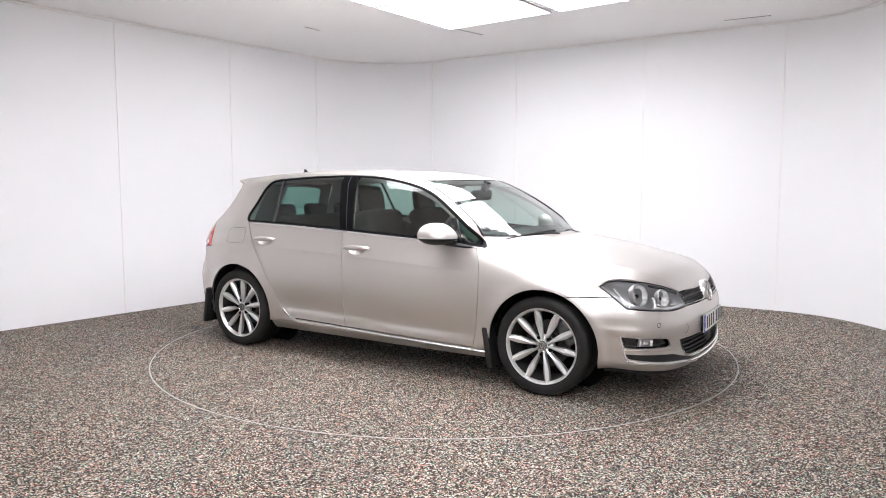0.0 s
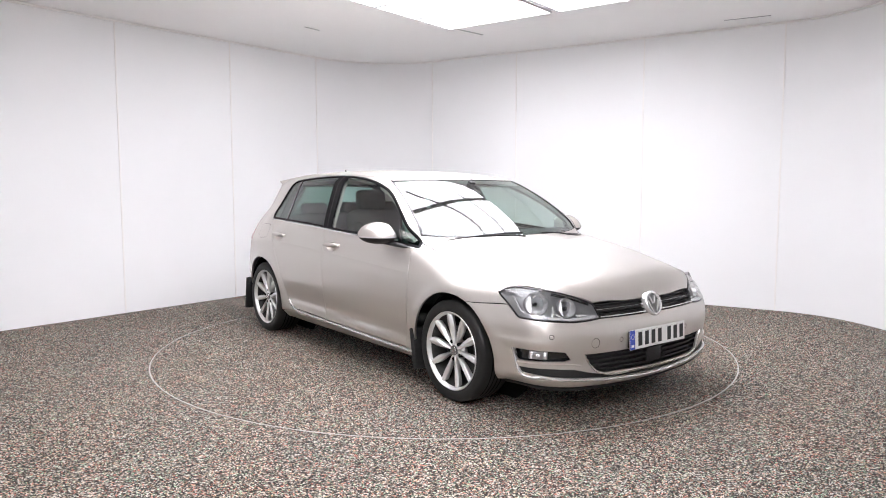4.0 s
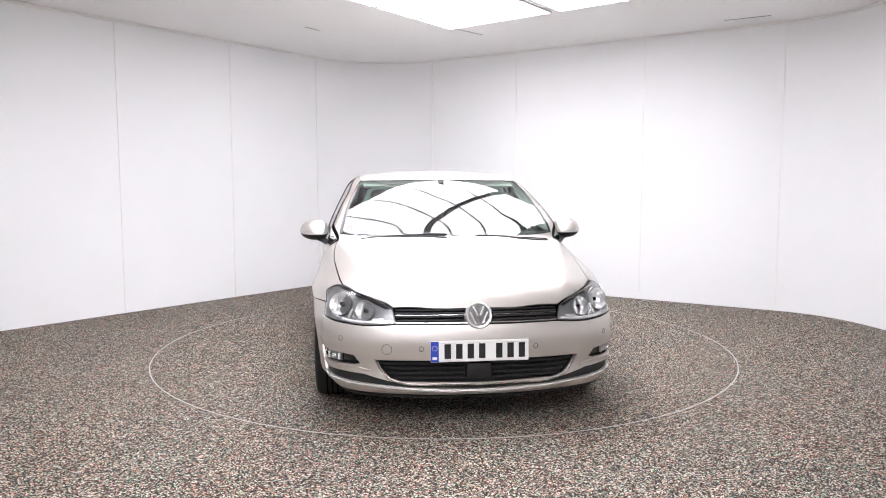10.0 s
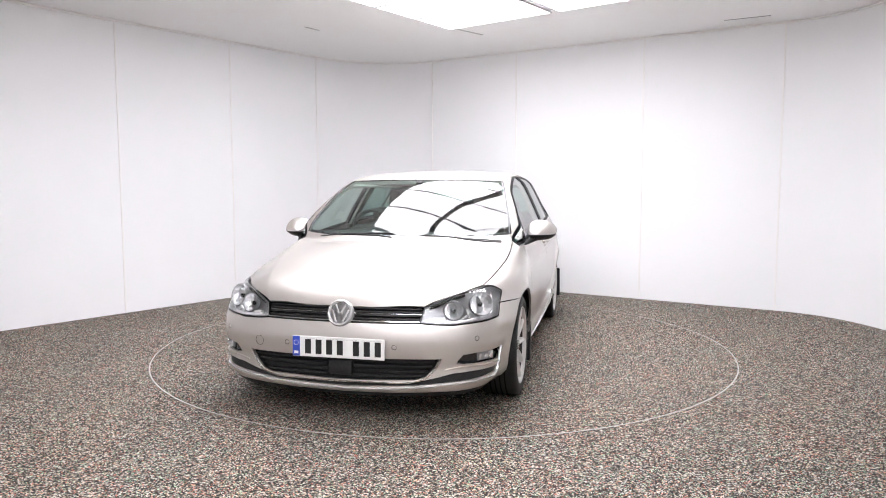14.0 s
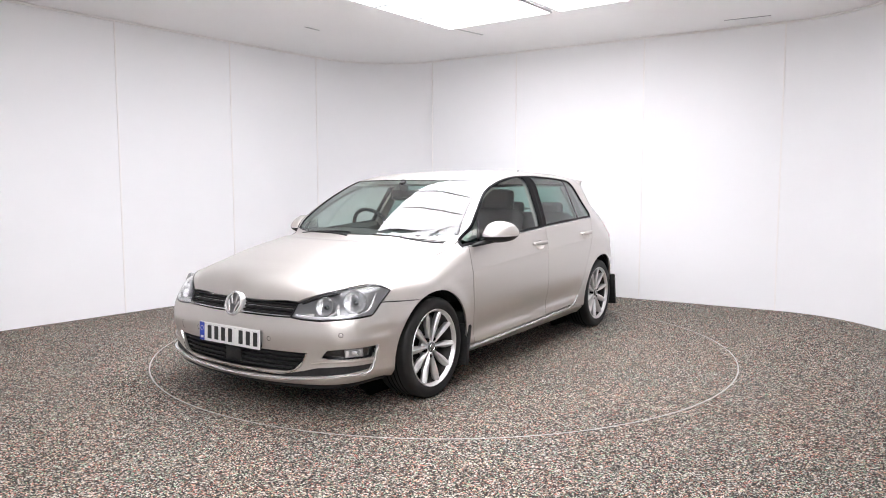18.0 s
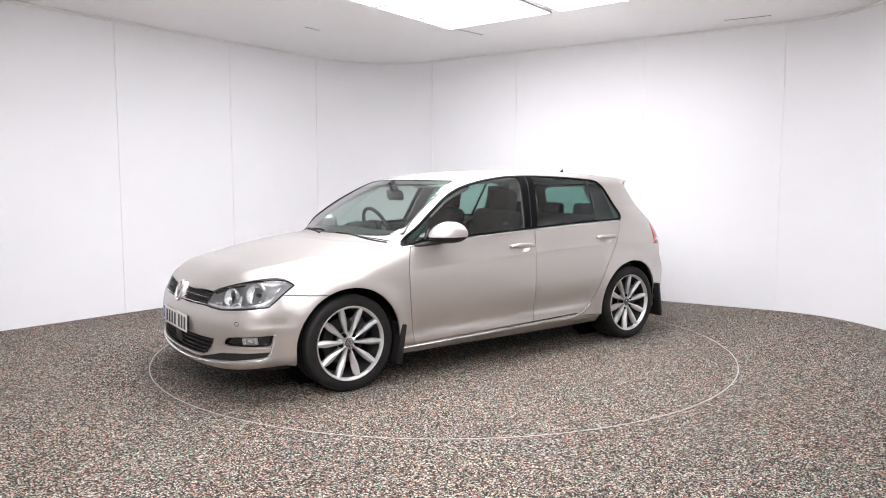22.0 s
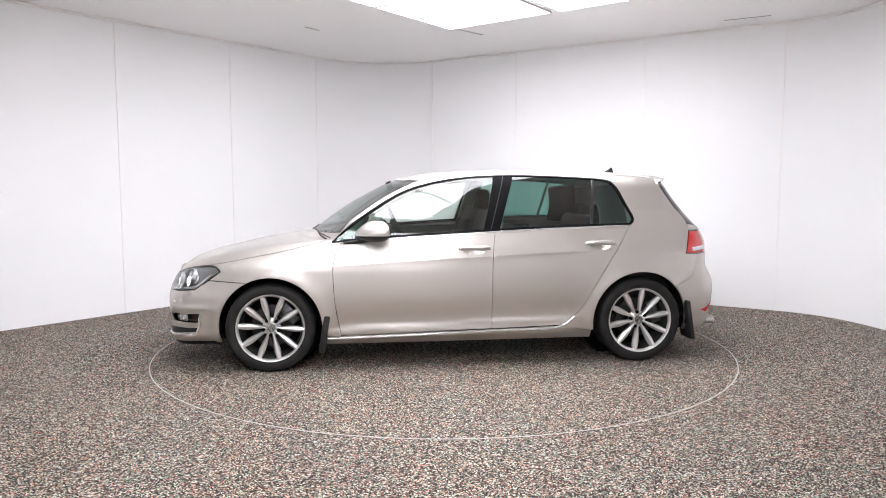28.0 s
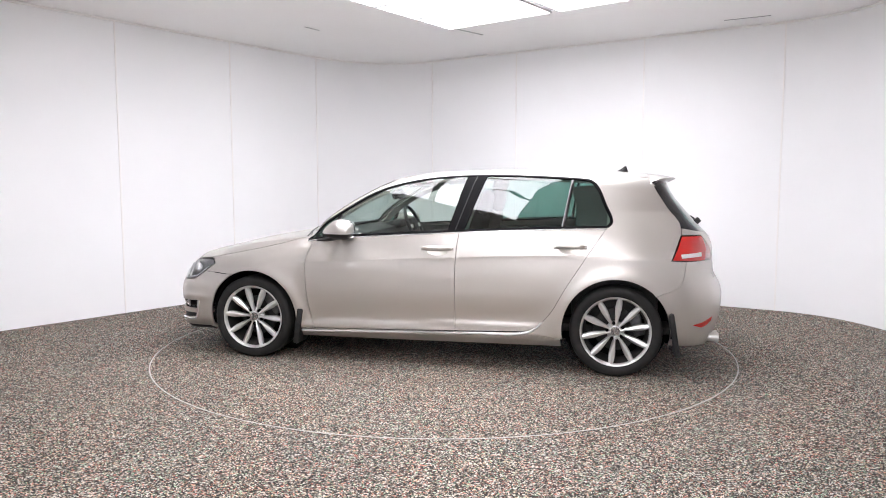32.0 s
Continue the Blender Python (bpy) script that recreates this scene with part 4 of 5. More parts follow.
lamp_loop = fine(np.concatenate([
    smooth_path([nose_yz(0.433, 0.563), nose_yz(0.450, 0.634)])[:-1],
    smooth_path([nose_yz(0.450, 0.634), nose_yz(0.55, 0.679), nose_yz(0.64, 0.706), nose_xz(1.708, float(shut_xz[0][1]) - 0.006)])[:-1],
    smooth_path([nose_xz(1.708, float(shut_xz[0][1]) - 0.006), nose_xz(1.655, 0.712), nose_xz(1.627, 0.69)])[:-1],
    smooth_path([nose_xz(1.627, 0.69), nose_xz(1.708, 0.634), nose_xz(1.790, 0.5755)])[:-1],
    smooth_path([nose_xz(1.790, 0.5755), nose_yz(0.72, 0.5625), nose_yz(0.60, 0.5525), nose_yz(0.50, 0.556), nose_yz(0.433, 0.563)])[:-1]]), 0.015)


def bowl(v2):
    d = np.clip(near(lamp_loop, v2) / 0.045, 0, 1)
    return 0.004 + 0.055 * d * d * (3 - 2 * d)


for mirrored in (False, True):
    s = -1 if mirrored else 1
    lamp = panel("headlamp", from_nose, lamp_loop, M_LAMPBODY, car, "clear headlamp with chrome reflectors in a grey housing", step=0.014, gap=0.003, depth=0.004, mirror=mirrored, relief=bowl)
    panel("lens", from_nose, lamp_loop, M_LENS, lamp, "clear lens", step=0.02, gap=0.001, depth=0, mirror=mirrored)
    q = np.concatenate([lamp_loop])
    p = from_nose(q)
    strip("lamp_seal", p, slope(p), 0.006, 0.0015, M_BLACK, lamp, "black seal", mirrored, closed=True)
    for y, z, r in ((0.735, 0.655, 0.062), (0.600, 0.628, 0.050)):
        p, n = skin_at(y, z)
        face = np.array((0.93, 0.28, 0.12)) + 0.5 * n
        c = p - n * 0.020
        m = aim((c[0], s * c[1], c[2]), (face[0], s * face[1], face[2]))
        ref = part("reflector", lathe([(0.012, -0.052), (r * 0.45, -0.046), (r * 0.75, -0.030), (r * 0.93, -0.010), (r, 0.004)], 14, m), M_REFLECTOR, lamp, "faceted chrome reflector bowl", smooth=False)
        part("bowl_rim", lathe([(r, 0.004), (r * 1.05, 0.006), (r * 1.09, 0.002), (r * 1.09, -0.02)], 28, m), M_LAMPBODY, ref, angle=50)
        part("bulb", cylinder(0.012, 0.03, m @ pose(0, 0, -0.030), 12, bevel=0.003), M_BLACK, ref, "dark bulb cap")
        part("lower_facet", box(r * 0.55, r * 1.5, 0.006, m @ pose(-r * 0.62, 0, -0.020, 0, -28, 0), 0.002, 1), M_REFLECTOR, ref)
    nose_strip("light_bar", [(0.455, 0.574), (0.53, 0.568), (0.62, 0.566), (0.72, 0.576)], 0.014, 0.004, M_REFLECTOR, lamp, "bright bar along the lamp's foot", mirrored, lift=-0.010)
    nose_strip("side_bar", [(0.74, 0.585), (1.775, 0.615), (1.735, 0.655), (1.70, 0.690)], 0.008, 0.004, M_REFLECTOR, lamp, "bright upright bar at the lamp's side", mirrored, lift=-0.030)
    nose_strip("brow", [(0.475, 0.636), (0.55, 0.668), (0.64, 0.695)], 0.012, 0.004, M_BLACK, lamp, "dark upper edge", mirrored, lift=-0.008)
    for (ya, za), (yb, zb), w in (((0.690, 0.582), (0.665, 0.640), 0.016), ((0.640, 0.578), (0.672, 0.600), 0.012), ((0.50, 0.585), (0.56, 0.584), 0.016)):
        nose_strip("divider", [(ya, za), ((ya + yb) / 2, (za + zb) / 2), (yb, zb)], w, 0.006, M_SATIN, lamp, "bright divider between the bowls", mirrored, lift=-0.026)

# Upper grille between the lamps.
up_half = np.array([nose_yz(0, 0.645), nose_yz(0.2, 0.644), nose_yz(0.443, 0.632), nose_yz(0.43, 0.562), nose_yz(0.2, 0.560), nose_yz(0, 0.560)])
up_shape = fine(clean(np.concatenate([up_half, mirror_q(up_half)[::-1]])))
grille = panel("upper_grille", from_nose, up_shape, M_PLASTIC, car, "black slatted grille with thin bright strips", step=0.03, gap=0, sink=0.035, depth=0)
for z in (0.632, 0.616, 0.598, 0.580):
    nose_strip("slat", [(-0.435, z), (-0.2, z), (0.0, z), (0.2, z), (0.435, z)], 0.010, 0.010, M_PLASTIC, grille, "", lift=-0.018)
nose_strip("chrome_trim", [(-0.43, 0.566), (-0.2, 0.565), (0.0, 0.565), (0.2, 0.565), (0.43, 0.566)], 0.006, 0.006, M_CHROME, grille, "thin chrome strip", lift=-0.003)
nose_strip("chrome_line", [(-0.435, 0.606), (-0.2, 0.607), (0.0, 0.607), (0.2, 0.607), (0.435, 0.606)], 0.002, 0.003, M_CHROME, grille, "thin chrome strip", lift=-0.012)

# Round badge: a chrome ring with plain chevrons on a dark disc.
BADGE = aim((2.066, 0, 0.602), (1, 0, 0.32), 0) @ Matrix.Diagonal((1.09, 1.09, 1.0, 1.0))
badge = part("badge", lathe([(0.0005, 0.004), (0.050, 0.004), (0.064, 0.0), (0.066, -0.03)], 40, BADGE), M_DARKMETAL, car, "round chrome badge with plain chevrons", angle=40)
part("badge_ring", lathe([(0.051, 0.003), (0.053, 0.012), (0.061, 0.013), (0.067, 0.006), (0.067, -0.025)], 48, BADGE), M_SATIN, badge, "chrome ring", angle=50)
for cy, h, sp, wd in ((0.020, 0.050, 0.016, 0.010), (-0.014, 0.066, 0.030, 0.010)):
    for s in (-1, 1):
        part("chevron", box(h, wd, 0.008, BADGE @ pose(s * sp, cy, 0.006, 0, 0, s * 66), 0.002, 1), M_SATIN, badge, smooth=False)

# Lower grille, band and fog lamp recesses.
low = panel("lower_grille", from_nose, grille_hole, M_PLASTIC, car, "black slatted lower grille with a chrome edge", step=0.03, gap=0, sink=0.040, depth=0)
panel("grille_side", from_nose, fine(clean(np.concatenate([nose_loop([(0.0, 0.376), (0.545, 0.376), (0.515, 0.318), (0.468, 0.272), (0.41, 0.256), (0.0, 0.246)]), mirror_q(nose_loop([(0.0, 0.376), (0.545, 0.376), (0.515, 0.318), (0.468, 0.272), (0.41, 0.256), (0.0, 0.246)]))[::-1]]))), M_PLASTIC, low, "",
      step=0.03, gap=0, sink=0.012, depth=0.03, holes=[grille_hole])
for z, a, b in ((0.352, 0.075, 0.515), (0.328, 0.075, 0.50), (0.303, 0.075, 0.475), (0.278, 0.075, 0.44)):
    for s in (-1, 1):
        nose_strip("slat", [(s * a, z), (s * (a + b) / 2, z), (s * b, z)], 0.009, 0.012, M_PLASTIC, low, lift=-0.020)
p, n = skin_at(0.0, 0.312)
part("sensor_box", box(0.05, 0.135, 0.085, pose(p[0] - 0.030, 0, 0.312), 0.012), M_PLASTIC, low, "black sensor box")
nose_strip("chrome_edge", [(-0.545, 0.376), (-0.512, 0.316), (-0.468, 0.270), (-0.40, 0.250), (-0.2, 0.244), (0.0, 0.243), (0.2, 0.244), (0.40, 0.250), (0.468, 0.270), (0.512, 0.316), (0.545, 0.376)], 0.008, 0.005, M_CHROME, low, "thin chrome edge")
panel("lower_band", from_nose, band_hole, M_PLASTIC, car, "black lower band", step=0.03, gap=0, sink=0.008, depth=0)
LIP = [(1.762, 0.405), (1.775, 0.350), (1.783, 0.305), (1.80, 0.268), (0.735, 0.252), (0.60, 0.238), (0.40, 0.220), (0.2, 0.208), (0.0, 0.205)]
lip_half = nose_loop(LIP)
q = smooth_path(np.concatenate([lip_half, mirror_q(lip_half)[-2::-1]]))
p = from_nose(q)
strip("chrome_lip", p, slope(p), 0.013, 0.007, M_SATIN, car, "chrome strip round the lower bumper", lift=0.002)
under_half = nose_loop([(1.66, 0.190), (1.80, 0.184), (0.68, 0.178), (0.5, 0.170), (0.25, 0.162), (0.0, 0.159)])
q = smooth_path(np.concatenate([under_half, mirror_q(under_half)[-2::-1]]), 0.03)
p = from_nose(q)
strip("under_lip", p, slope(p), 0.034, 0.006, M_PLASTIC, car, "black lip under the front bumper", lift=-0.008)
for mirrored in (False, True):
    s = -1 if mirrored else 1
    recess = panel("fog_recess", from_nose, fog_hole, M_BLACK, car, "black fog lamp recess", step=0.02, gap=0, sink=0.030, depth=0, mirror=mirrored)
    panel("recess_wall", from_nose, fine(nose_loop([(1.760, 0.409), (0.72, 0.404), (0.650, 0.396), (0.611, 0.345), (0.66, 0.336), (1.778, 0.334)])), M_BLACK, recess, "", step=0.02, gap=0, sink=0.004, depth=0.03, holes=[fog_hole], mirror=mirrored)
    p, n = skin_at(0.768, 0.371)
    c = p - n * 0.018
    m = aim((c[0], s * c[1], c[2]), (n[0] + 0.4, s * n[1], n[2]))
    lay_y = m.to_3x3().inverted() @ Vector((0, s, 0))
    roll = math.degrees(math.atan2(lay_y.y, lay_y.x))
    m = m @ pose(0, 0, 0, 0, 0, roll)
    fog = part("fog_lamp", box(0.100, 0.046, 0.010, m, 0.004), M_LAMPBODY, recess, "small fog lamp with chrome facets")
    for dx, wx, hz in ((-0.036, 0.018, 0.034), (0.002, 0.026, 0.020), (0.036, 0.014, 0.036)):
        part("fog_facet", box(wx, hz, 0.010, m @ pose(dx, 0.001, 0.006, 12, 10, 0), 0.003), M_REFLECTOR, fog, "chrome facet")
    part("fog_bulb", lathe([(0.0005, 0.016), (0.006, 0.015), (0.008, 0.011), (0.008, 0.004)], 14, m @ pose(0.018, -0.006, 0)), M_CHROME, fog)
    nose_strip("fin", [(1.780, 0.327), (0.72, 0.328), (0.64, 0.324), (0.565, 0.312)], 0.010, 0.006, M_PAINT, recess, "silver fin", mirrored)
    for y, z in ((0.304, 0.434), (0.722, 0.477)):
        p, n = skin_at(y, z)
        sensor = part("parking_sensor", cylinder(0.0105, 0.006, aim((p[0], s * p[1], p[2]), (n[0], s * n[1], n[2])), 20, bevel=0.002), M_PAINT, front_bumper)
        part("sensor_gap", lathe([(0.0108, 0.0005), (0.0135, 0.0012)], 20, aim((p[0], s * p[1], p[2]), (n[0], s * n[1], n[2]))), M_UNDER, front_bumper)
p, n = skin_at(-0.483, 0.430)
part("tow_cover_gap", lathe([(0.0255, 0.0006), (0.0275, 0.0014)], 32, aim(p, n)), M_UNDER, front_bumper, "round towing eye cover joint")


# ---------------------------------------------------------------- number plates (plain bars for the characters)
def number_plate(m, face, band, parent):
    plate = part("number_plate", box(0.006, 0.520, 0.111, m, 0.0025, 1), face, parent, "number plate with plain dark bars", angle=30)
    if band:
        part("blue_band", box(0.003, 0.042, 0.107, m @ pose(0.0025, -0.238, 0)), M_BLUE, plate, "blue end band", smooth=False)
        part("pale_mark", lathe([(0.012, 0.0), (0.012, 0.001), (0.014, 0.001), (0.014, 0.0)], 20, m @ pose(0.0042, -0.238, 0.018, 0, 90, 0)), M_CLEARRED, plate)
        part("pale_bar", box(0.0012, 0.024, 0.014, m @ pose(0.0042, -0.238, -0.034)), M_PLATE, plate, smooth=False)
    y = -0.195
    for i in range(7):
        part("dark_bar", box(0.0015, 0.034, 0.078, m @ pose(0.0034, y + 0.025, 0)), M_INK, plate, smooth=False)
        y += 0.0605 if i != 3 else 0.0905
    return plate


number_plate(pose(2.1085, 0, 0.4226, 0, -2.0, 0), M_PLATE, True, car)
part("plate_holder", box(0.03, 0.50, 0.095, pose(2.095, 0, 0.4226), 0.004), M_PLASTIC, car, "black plate holder")


# ---------------------------------------------------------------- mirrors, handles, trim
def superring(y, cx, cz, fx, bx, hz, n=32):
    """A drop-shaped section: slim and low at the front, tall and square at the back."""
    ring = []
    for i in range(n):
        a = 2 * math.pi * i / n
        c, s = math.cos(a), math.sin(a)
        if c > 0:
            px, pz = fx * c, s * (1 - 0.38 * c * c)
            dz = -0.30 * c * c
        else:
            px, pz = -bx * abs(c) ** 0.55, math.copysign(abs(s) ** 0.85, s)
            dz = 0.0
        ring.append((cx + px, y, cz + hz * (pz + dz)))
    return ring


def mirror_shell():
    rings = []
    for y, k, dx in ((0.864, 0.42, 0.012), (0.872, 0.66, 0.010), (0.888, 0.85, 0.008), (0.912, 0.96, 0.004), (0.942, 1.0, 0.0), (0.975, 0.96, -0.006), (1.005, 0.85, -0.014), (1.030, 0.67, -0.022), (1.047, 0.45, -0.030), (1.056, 0.22, -0.036), (1.058, 0.06, -0.038)):
        rings.append(superring(y - 0.033, 0.570 + dx, 0.967 - 0.010 * (1 - k), 0.130 * k + 0.004, 0.098 * (0.35 + 0.65 * k), 0.073 * k))
    return loft(rings)


def cut(bm, z, keep_above, tilt=0.0):
    bmesh.ops.bisect_plane(bm, geom=bm.verts[:] + bm.edges[:] + bm.faces[:], plane_co=(0.57, 0.93, z), plane_no=(tilt, 0, 1), clear_inner=keep_above, clear_outer=not keep_above)
    return bm


def right_side(bm, mirrored):
    return flip_y(bm) if mirrored else bm


for mirrored, fd in zip((False, True), front_doors):
    s = -1 if mirrored else 1
    wing_mirror = part("wing_mirror", right_side(cut(mirror_shell(), 0.950, True), mirrored), M_PAINT, fd, "silver door mirror with a black foot", angle=60)
    part("mirror_base", right_side(cut(mirror_shell(), 0.9405, False), mirrored), M_PLASTIC, wing_mirror, "black lower shell", angle=60)
    band = cut(cut(mirror_shell(), 0.9405, True), 0.9505, False)
    part("indicator", right_side(band, mirrored), M_CLEARRED, wing_mirror, "clear side indicator strip", angle=60)
    rings = []
    for x, y, z, w, h in ((0.575, 0.935, 0.915, 0.050, 0.016), (0.615, 0.905, 0.906, 0.046, 0.016), (0.665, 0.880, 0.896, 0.044, 0.015), (0.712, 0.862, 0.890, 0.048, 0.014), (0.735, 0.845, 0.888, 0.052, 0.014)):
        rings.append([(x + w * math.cos(a), y - 0.033 + 0.35 * w * math.cos(a), z + h * math.sin(a) - 0.10 * w * math.cos(a)) for a in np.linspace(0, 2 * math.pi, 14, endpoint=False)])
    part("mirror_arm", right_side(loft(rings), mirrored), M_PLASTIC, wing_mirror, "black arm", angle=60)
    glass_disc = loft([superring(y - 0.033, 0.487, 0.967, 0.002, 0.004, 0.058 * k) for y, k in ((0.885, 0.75), (0.90, 0.9), (0.945, 1.0), (0.99, 0.9), (1.02, 0.7))])
    part("mirror_glass", right_side(glass_disc, mirrored), M_MIRROR, wing_mirror, "mirror glass")

for doors, hx, hz in ((front_doors, -0.130, 0.839), (rear_doors, -1.045, 0.864)):
    for mirrored, door in zip((False, True), doors):
        which = "front" if doors is front_doors else "rear"
        rings = []
        for k in (1.02, 0.97, 0.86, 0.70, 0.5, 0.28, 0.06):
            p = from_side(cup_loop(which, k))
            p[:, 1] -= 0.030 * max(0.0, 1 - k * k) ** 0.8
            rings.append([tuple(v) for v in p])
        part("handle_cup", right_side(loft(rings, caps=False), mirrored), M_PAINT, door, "hollow cup behind the handle", angle=75)
        x = np.linspace(hx - 0.112, hx + 0.112, 15)
        base = from_side(np.stack([x, 0 * x + hz], 1))
        nn = slope(base)
        rings = []
        for i, (b, k) in enumerate(zip(base, nn)):
            e = min(1.0, 4.5 * (i + 0.35) / 14, 4.5 * (14.35 - i) / 14)
            c = b + k * (0.012 + 0.020 * e ** 0.8)
            h = 0.008 + 0.0085 * e
            d = 0.010
            ring = [(c[0], c[1] + d * math.cos(a) * 0.9 - (1 - e) * 0.012, c[2] + h * math.sin(a)) for a in np.linspace(0, 2 * math.pi, 10, endpoint=False)]
            rings.append(ring)
        grip = right_side(loft(rings), mirrored)
        part("door_handle", grip, M_PAINT, door, "silver door handle", angle=60)
        for o in (-0.097, 0.097):
            foot = box(0.03, 0.03, 0.018, pose(hx + o, float(from_side(np.array([(hx + o, hz)]))[0, 1]) + 0.008, hz), 0.006)
            part("handle_foot", right_side(foot, mirrored), M_PAINT, door)

# Fuel flap on the right rear quarter.
q = outline([(-1.30, 0.945), (-1.47, 0.945)], [(-1.47, 0.945), (-1.485, 0.93), (-1.485, 0.845)], [(-1.485, 0.845), (-1.47, 0.832), (-1.30, 0.832)], [(-1.30, 0.832), (-1.285, 0.845), (-1.285, 0.93), (-1.30, 0.945)])
p = from_side(q)
strip("fuel_flap_joint", p, slope(p), 0.0018, 0.0004, M_UNDER, car, "joint round the fuel flap", True, closed=True)

# Sill strips, mud flaps.
for mirrored in (False, True):
    s = -1 if mirrored else 1
    p, n = laid(from_side, [(0.90, 0.219), (0.57, 0.228), (0.0, 0.246), (-0.467, 0.258), (-0.705, 0.264), (-0.785, 0.282), (-0.855, 0.338)], 0.03)
    strip("sill_strip", p, n, 0.016, 0.006, M_SATIN, car, "bright strip along the sill", mirrored, lift=0.007)
    for x, z0, z1, w, lean in ((0.922, 0.120, 0.385, 0.045, -9), (-1.728, 0.150, 0.440, 0.035, 9)):
        part("mud_flap", box(w, 0.185, z1 - z0, pose(x, s * 0.800, (z0 + z1) / 2, 0, lean, 0), 0.012), M_PLASTIC, car, "black rubber mud flap")

# Fin on the roof, wipers, rear details.
z0 = z_top(-1.39, 0)
fin = loft([[(-1.395 + dx * k - 0.028 * (1 - k), w * k, z0 - 0.004 + h) for dx, w in ((0.045, 0.0), (0.02, 0.014), (-0.03, 0.014), (-0.045, 0.0), (-0.03, -0.014), (0.02, -0.014))] for h, k in ((0.0, 1.0), (0.012, 0.85), (0.024, 0.55), (0.036, 0.30), (0.046, 0.16))])
part("roof_aerial", fin, M_PLASTIC, car, "black roof aerial fin", angle=60)
for a, b in (((0.868, 0.69), (1.005, 0.17)), ((1.005, -0.03), (0.893, -0.60))):
    xs = np.linspace(0, 1, 18)[:, None]
    q = np.array(a) + (np.array(b) - np.array(a)) * xs
    q[:, 0] += 0.02 * np.sin(np.pi * xs[:, 0]) + 0.012
    p = from_top(q)
    wiper = strip("wiper", p, slope(p), 0.007, 0.004, M_PLASTIC, car, "black wiper blade resting on the screen", lift=0.001)
    q2 = q[:11].copy()
    q2[:, 0] += np.linspace(0.03, 0.0, 11)
    p = from_top(q2)
    strip("wiper_arm", p, slope(p), 0.010, 0.004, M_PLASTIC, wiper, "black wiper arm", lift=0.003)
p, n = laid(from_top, [tuple(v) for v in sheet_line(1.030, -0.72, 0.72)[::1]], smooth=False)
strip("scuttle", p, n, 0.030, 0.006, M_PLASTIC, car, "black scuttle strip at the screen's foot", lift=-0.010)
for mirrored in (False, True):
    p, n = laid(from_top, SCREEN_SIDE)
    strip("screen_trim", p, n, 0.016, 0.004, M_BLACK, windscreen, "black screen edge", mirrored, lift=-0.002)
p, n = laid(from_top, [tuple(v) for v in sheet_line(0.388, -0.60, 0.60)], smooth=False)
strip("screen_header", p, n, 0.020, 0.003, M_BLACK, windscreen, "black screen edge", lift=-0.003)
q = smooth_path([tail_yz(-0.30, 1.02), tail_yz(-0.1, 1.03), tail_yz(0.02, 1.0)])
p = from_tail(q)
strip("rear_wiper", p, slope(p), 0.012, 0.008, M_PLASTIC, tailgate, "black rear wiper", lift=0.010)
p = from_tail(np.array([tail_yz(0.0, 1.005)]))
part("wiper_pivot", cylinder(0.022, 0.05, aim(p[0] + np.array((-0.012, 0, 0.004)), slope(p)[0]), 16, bevel=0.005), M_PLASTIC, tailgate)
p = from_tail(np.array([tail_yz(0.0, 0.86)]))
part("rear_badge", lathe([(0.0005, 0.014), (0.045, 0.013), (0.056, 0.008), (0.057, -0.01)], 32, aim(p[0], slope(p)[0])), M_CHROME, tailgate, "round chrome badge", angle=50)
number_plate(pose(float(tail(0.52)) + 0.026, 0, 0.520, 0, 2, 180), M_PLATE_Y, False, car)
for mirrored in (False, True):
    s = -1 if mirrored else 1
    q = fine(np.array([tail_xz(-1.850, 0.354), tail_xz(-1.92, 0.370), tail_xz(-1.985, 0.400), tail_xz(-1.975, 0.372), tail_xz(-1.93, 0.340), tail_xz(-1.905, 0.334)]))
    panel("reflector_rear", from_tail, q, M_RED, rear_bumper, "red bumper reflector", step=0.02, gap=0, sink=-0.003, depth=0.003, mirror=mirrored)
for y in (0.47, 0.55):
    part("exhaust_tip", lathe([(0.028, -0.10), (0.0285, 0.085), (0.032, 0.09), (0.032, 0.10), (0.028, 0.098), (0.026, 0.04), (0.026, -0.1)], 24, pose(-1.94, y + 0.05, 0.245, 0, -90, 0)), M_ALLOY, car, "dull metal exhaust tip", angle=40)


# ---------------------------------------------------------------- inside the car
cabin = part("cabin_floor", box(2.55, 1.50, 0.06, pose(-0.48, 0, 0.30), 0.02), M_FABRIC, car, "dark cabin floor")
for s in (1, -1):
    part("door_card", box(1.62, 0.05, 0.58, pose(-0.10, s * 0.785, 0.63, 0, 0, 0), 0.02), M_DASH, car, "dark inner door lining")
    part("quarter_lining", box(0.58, 0.06, 0.50, pose(-1.34, s * 0.690, 0.62, 0, 0, 0), 0.02), M_DASH, car, "dark inner side lining")
    part("arm_rest", box(0.70, 0.07, 0.05, pose(0.05, s * 0.745, 0.76), 0.02), M_DASH, car)
part("load_cover", box(0.62, 1.35, 0.02, pose(-1.46, 0, 0.93), 0.008), M_FABRIC, car, "dark parcel shelf")
part("boot_wall", box(0.05, 1.3, 0.66, pose(-1.86, 0, 0.62), 0.02), M_DASH, car)
part("bulkhead", box(0.06, 1.4, 0.60, pose(0.98, 0, 0.58), 0.02), M_UNDER, car)
part("nose_bay", box(0.80, 1.00, 0.24, pose(1.42, 0, 0.50), 0.02), M_UNDER, car)
rings = []
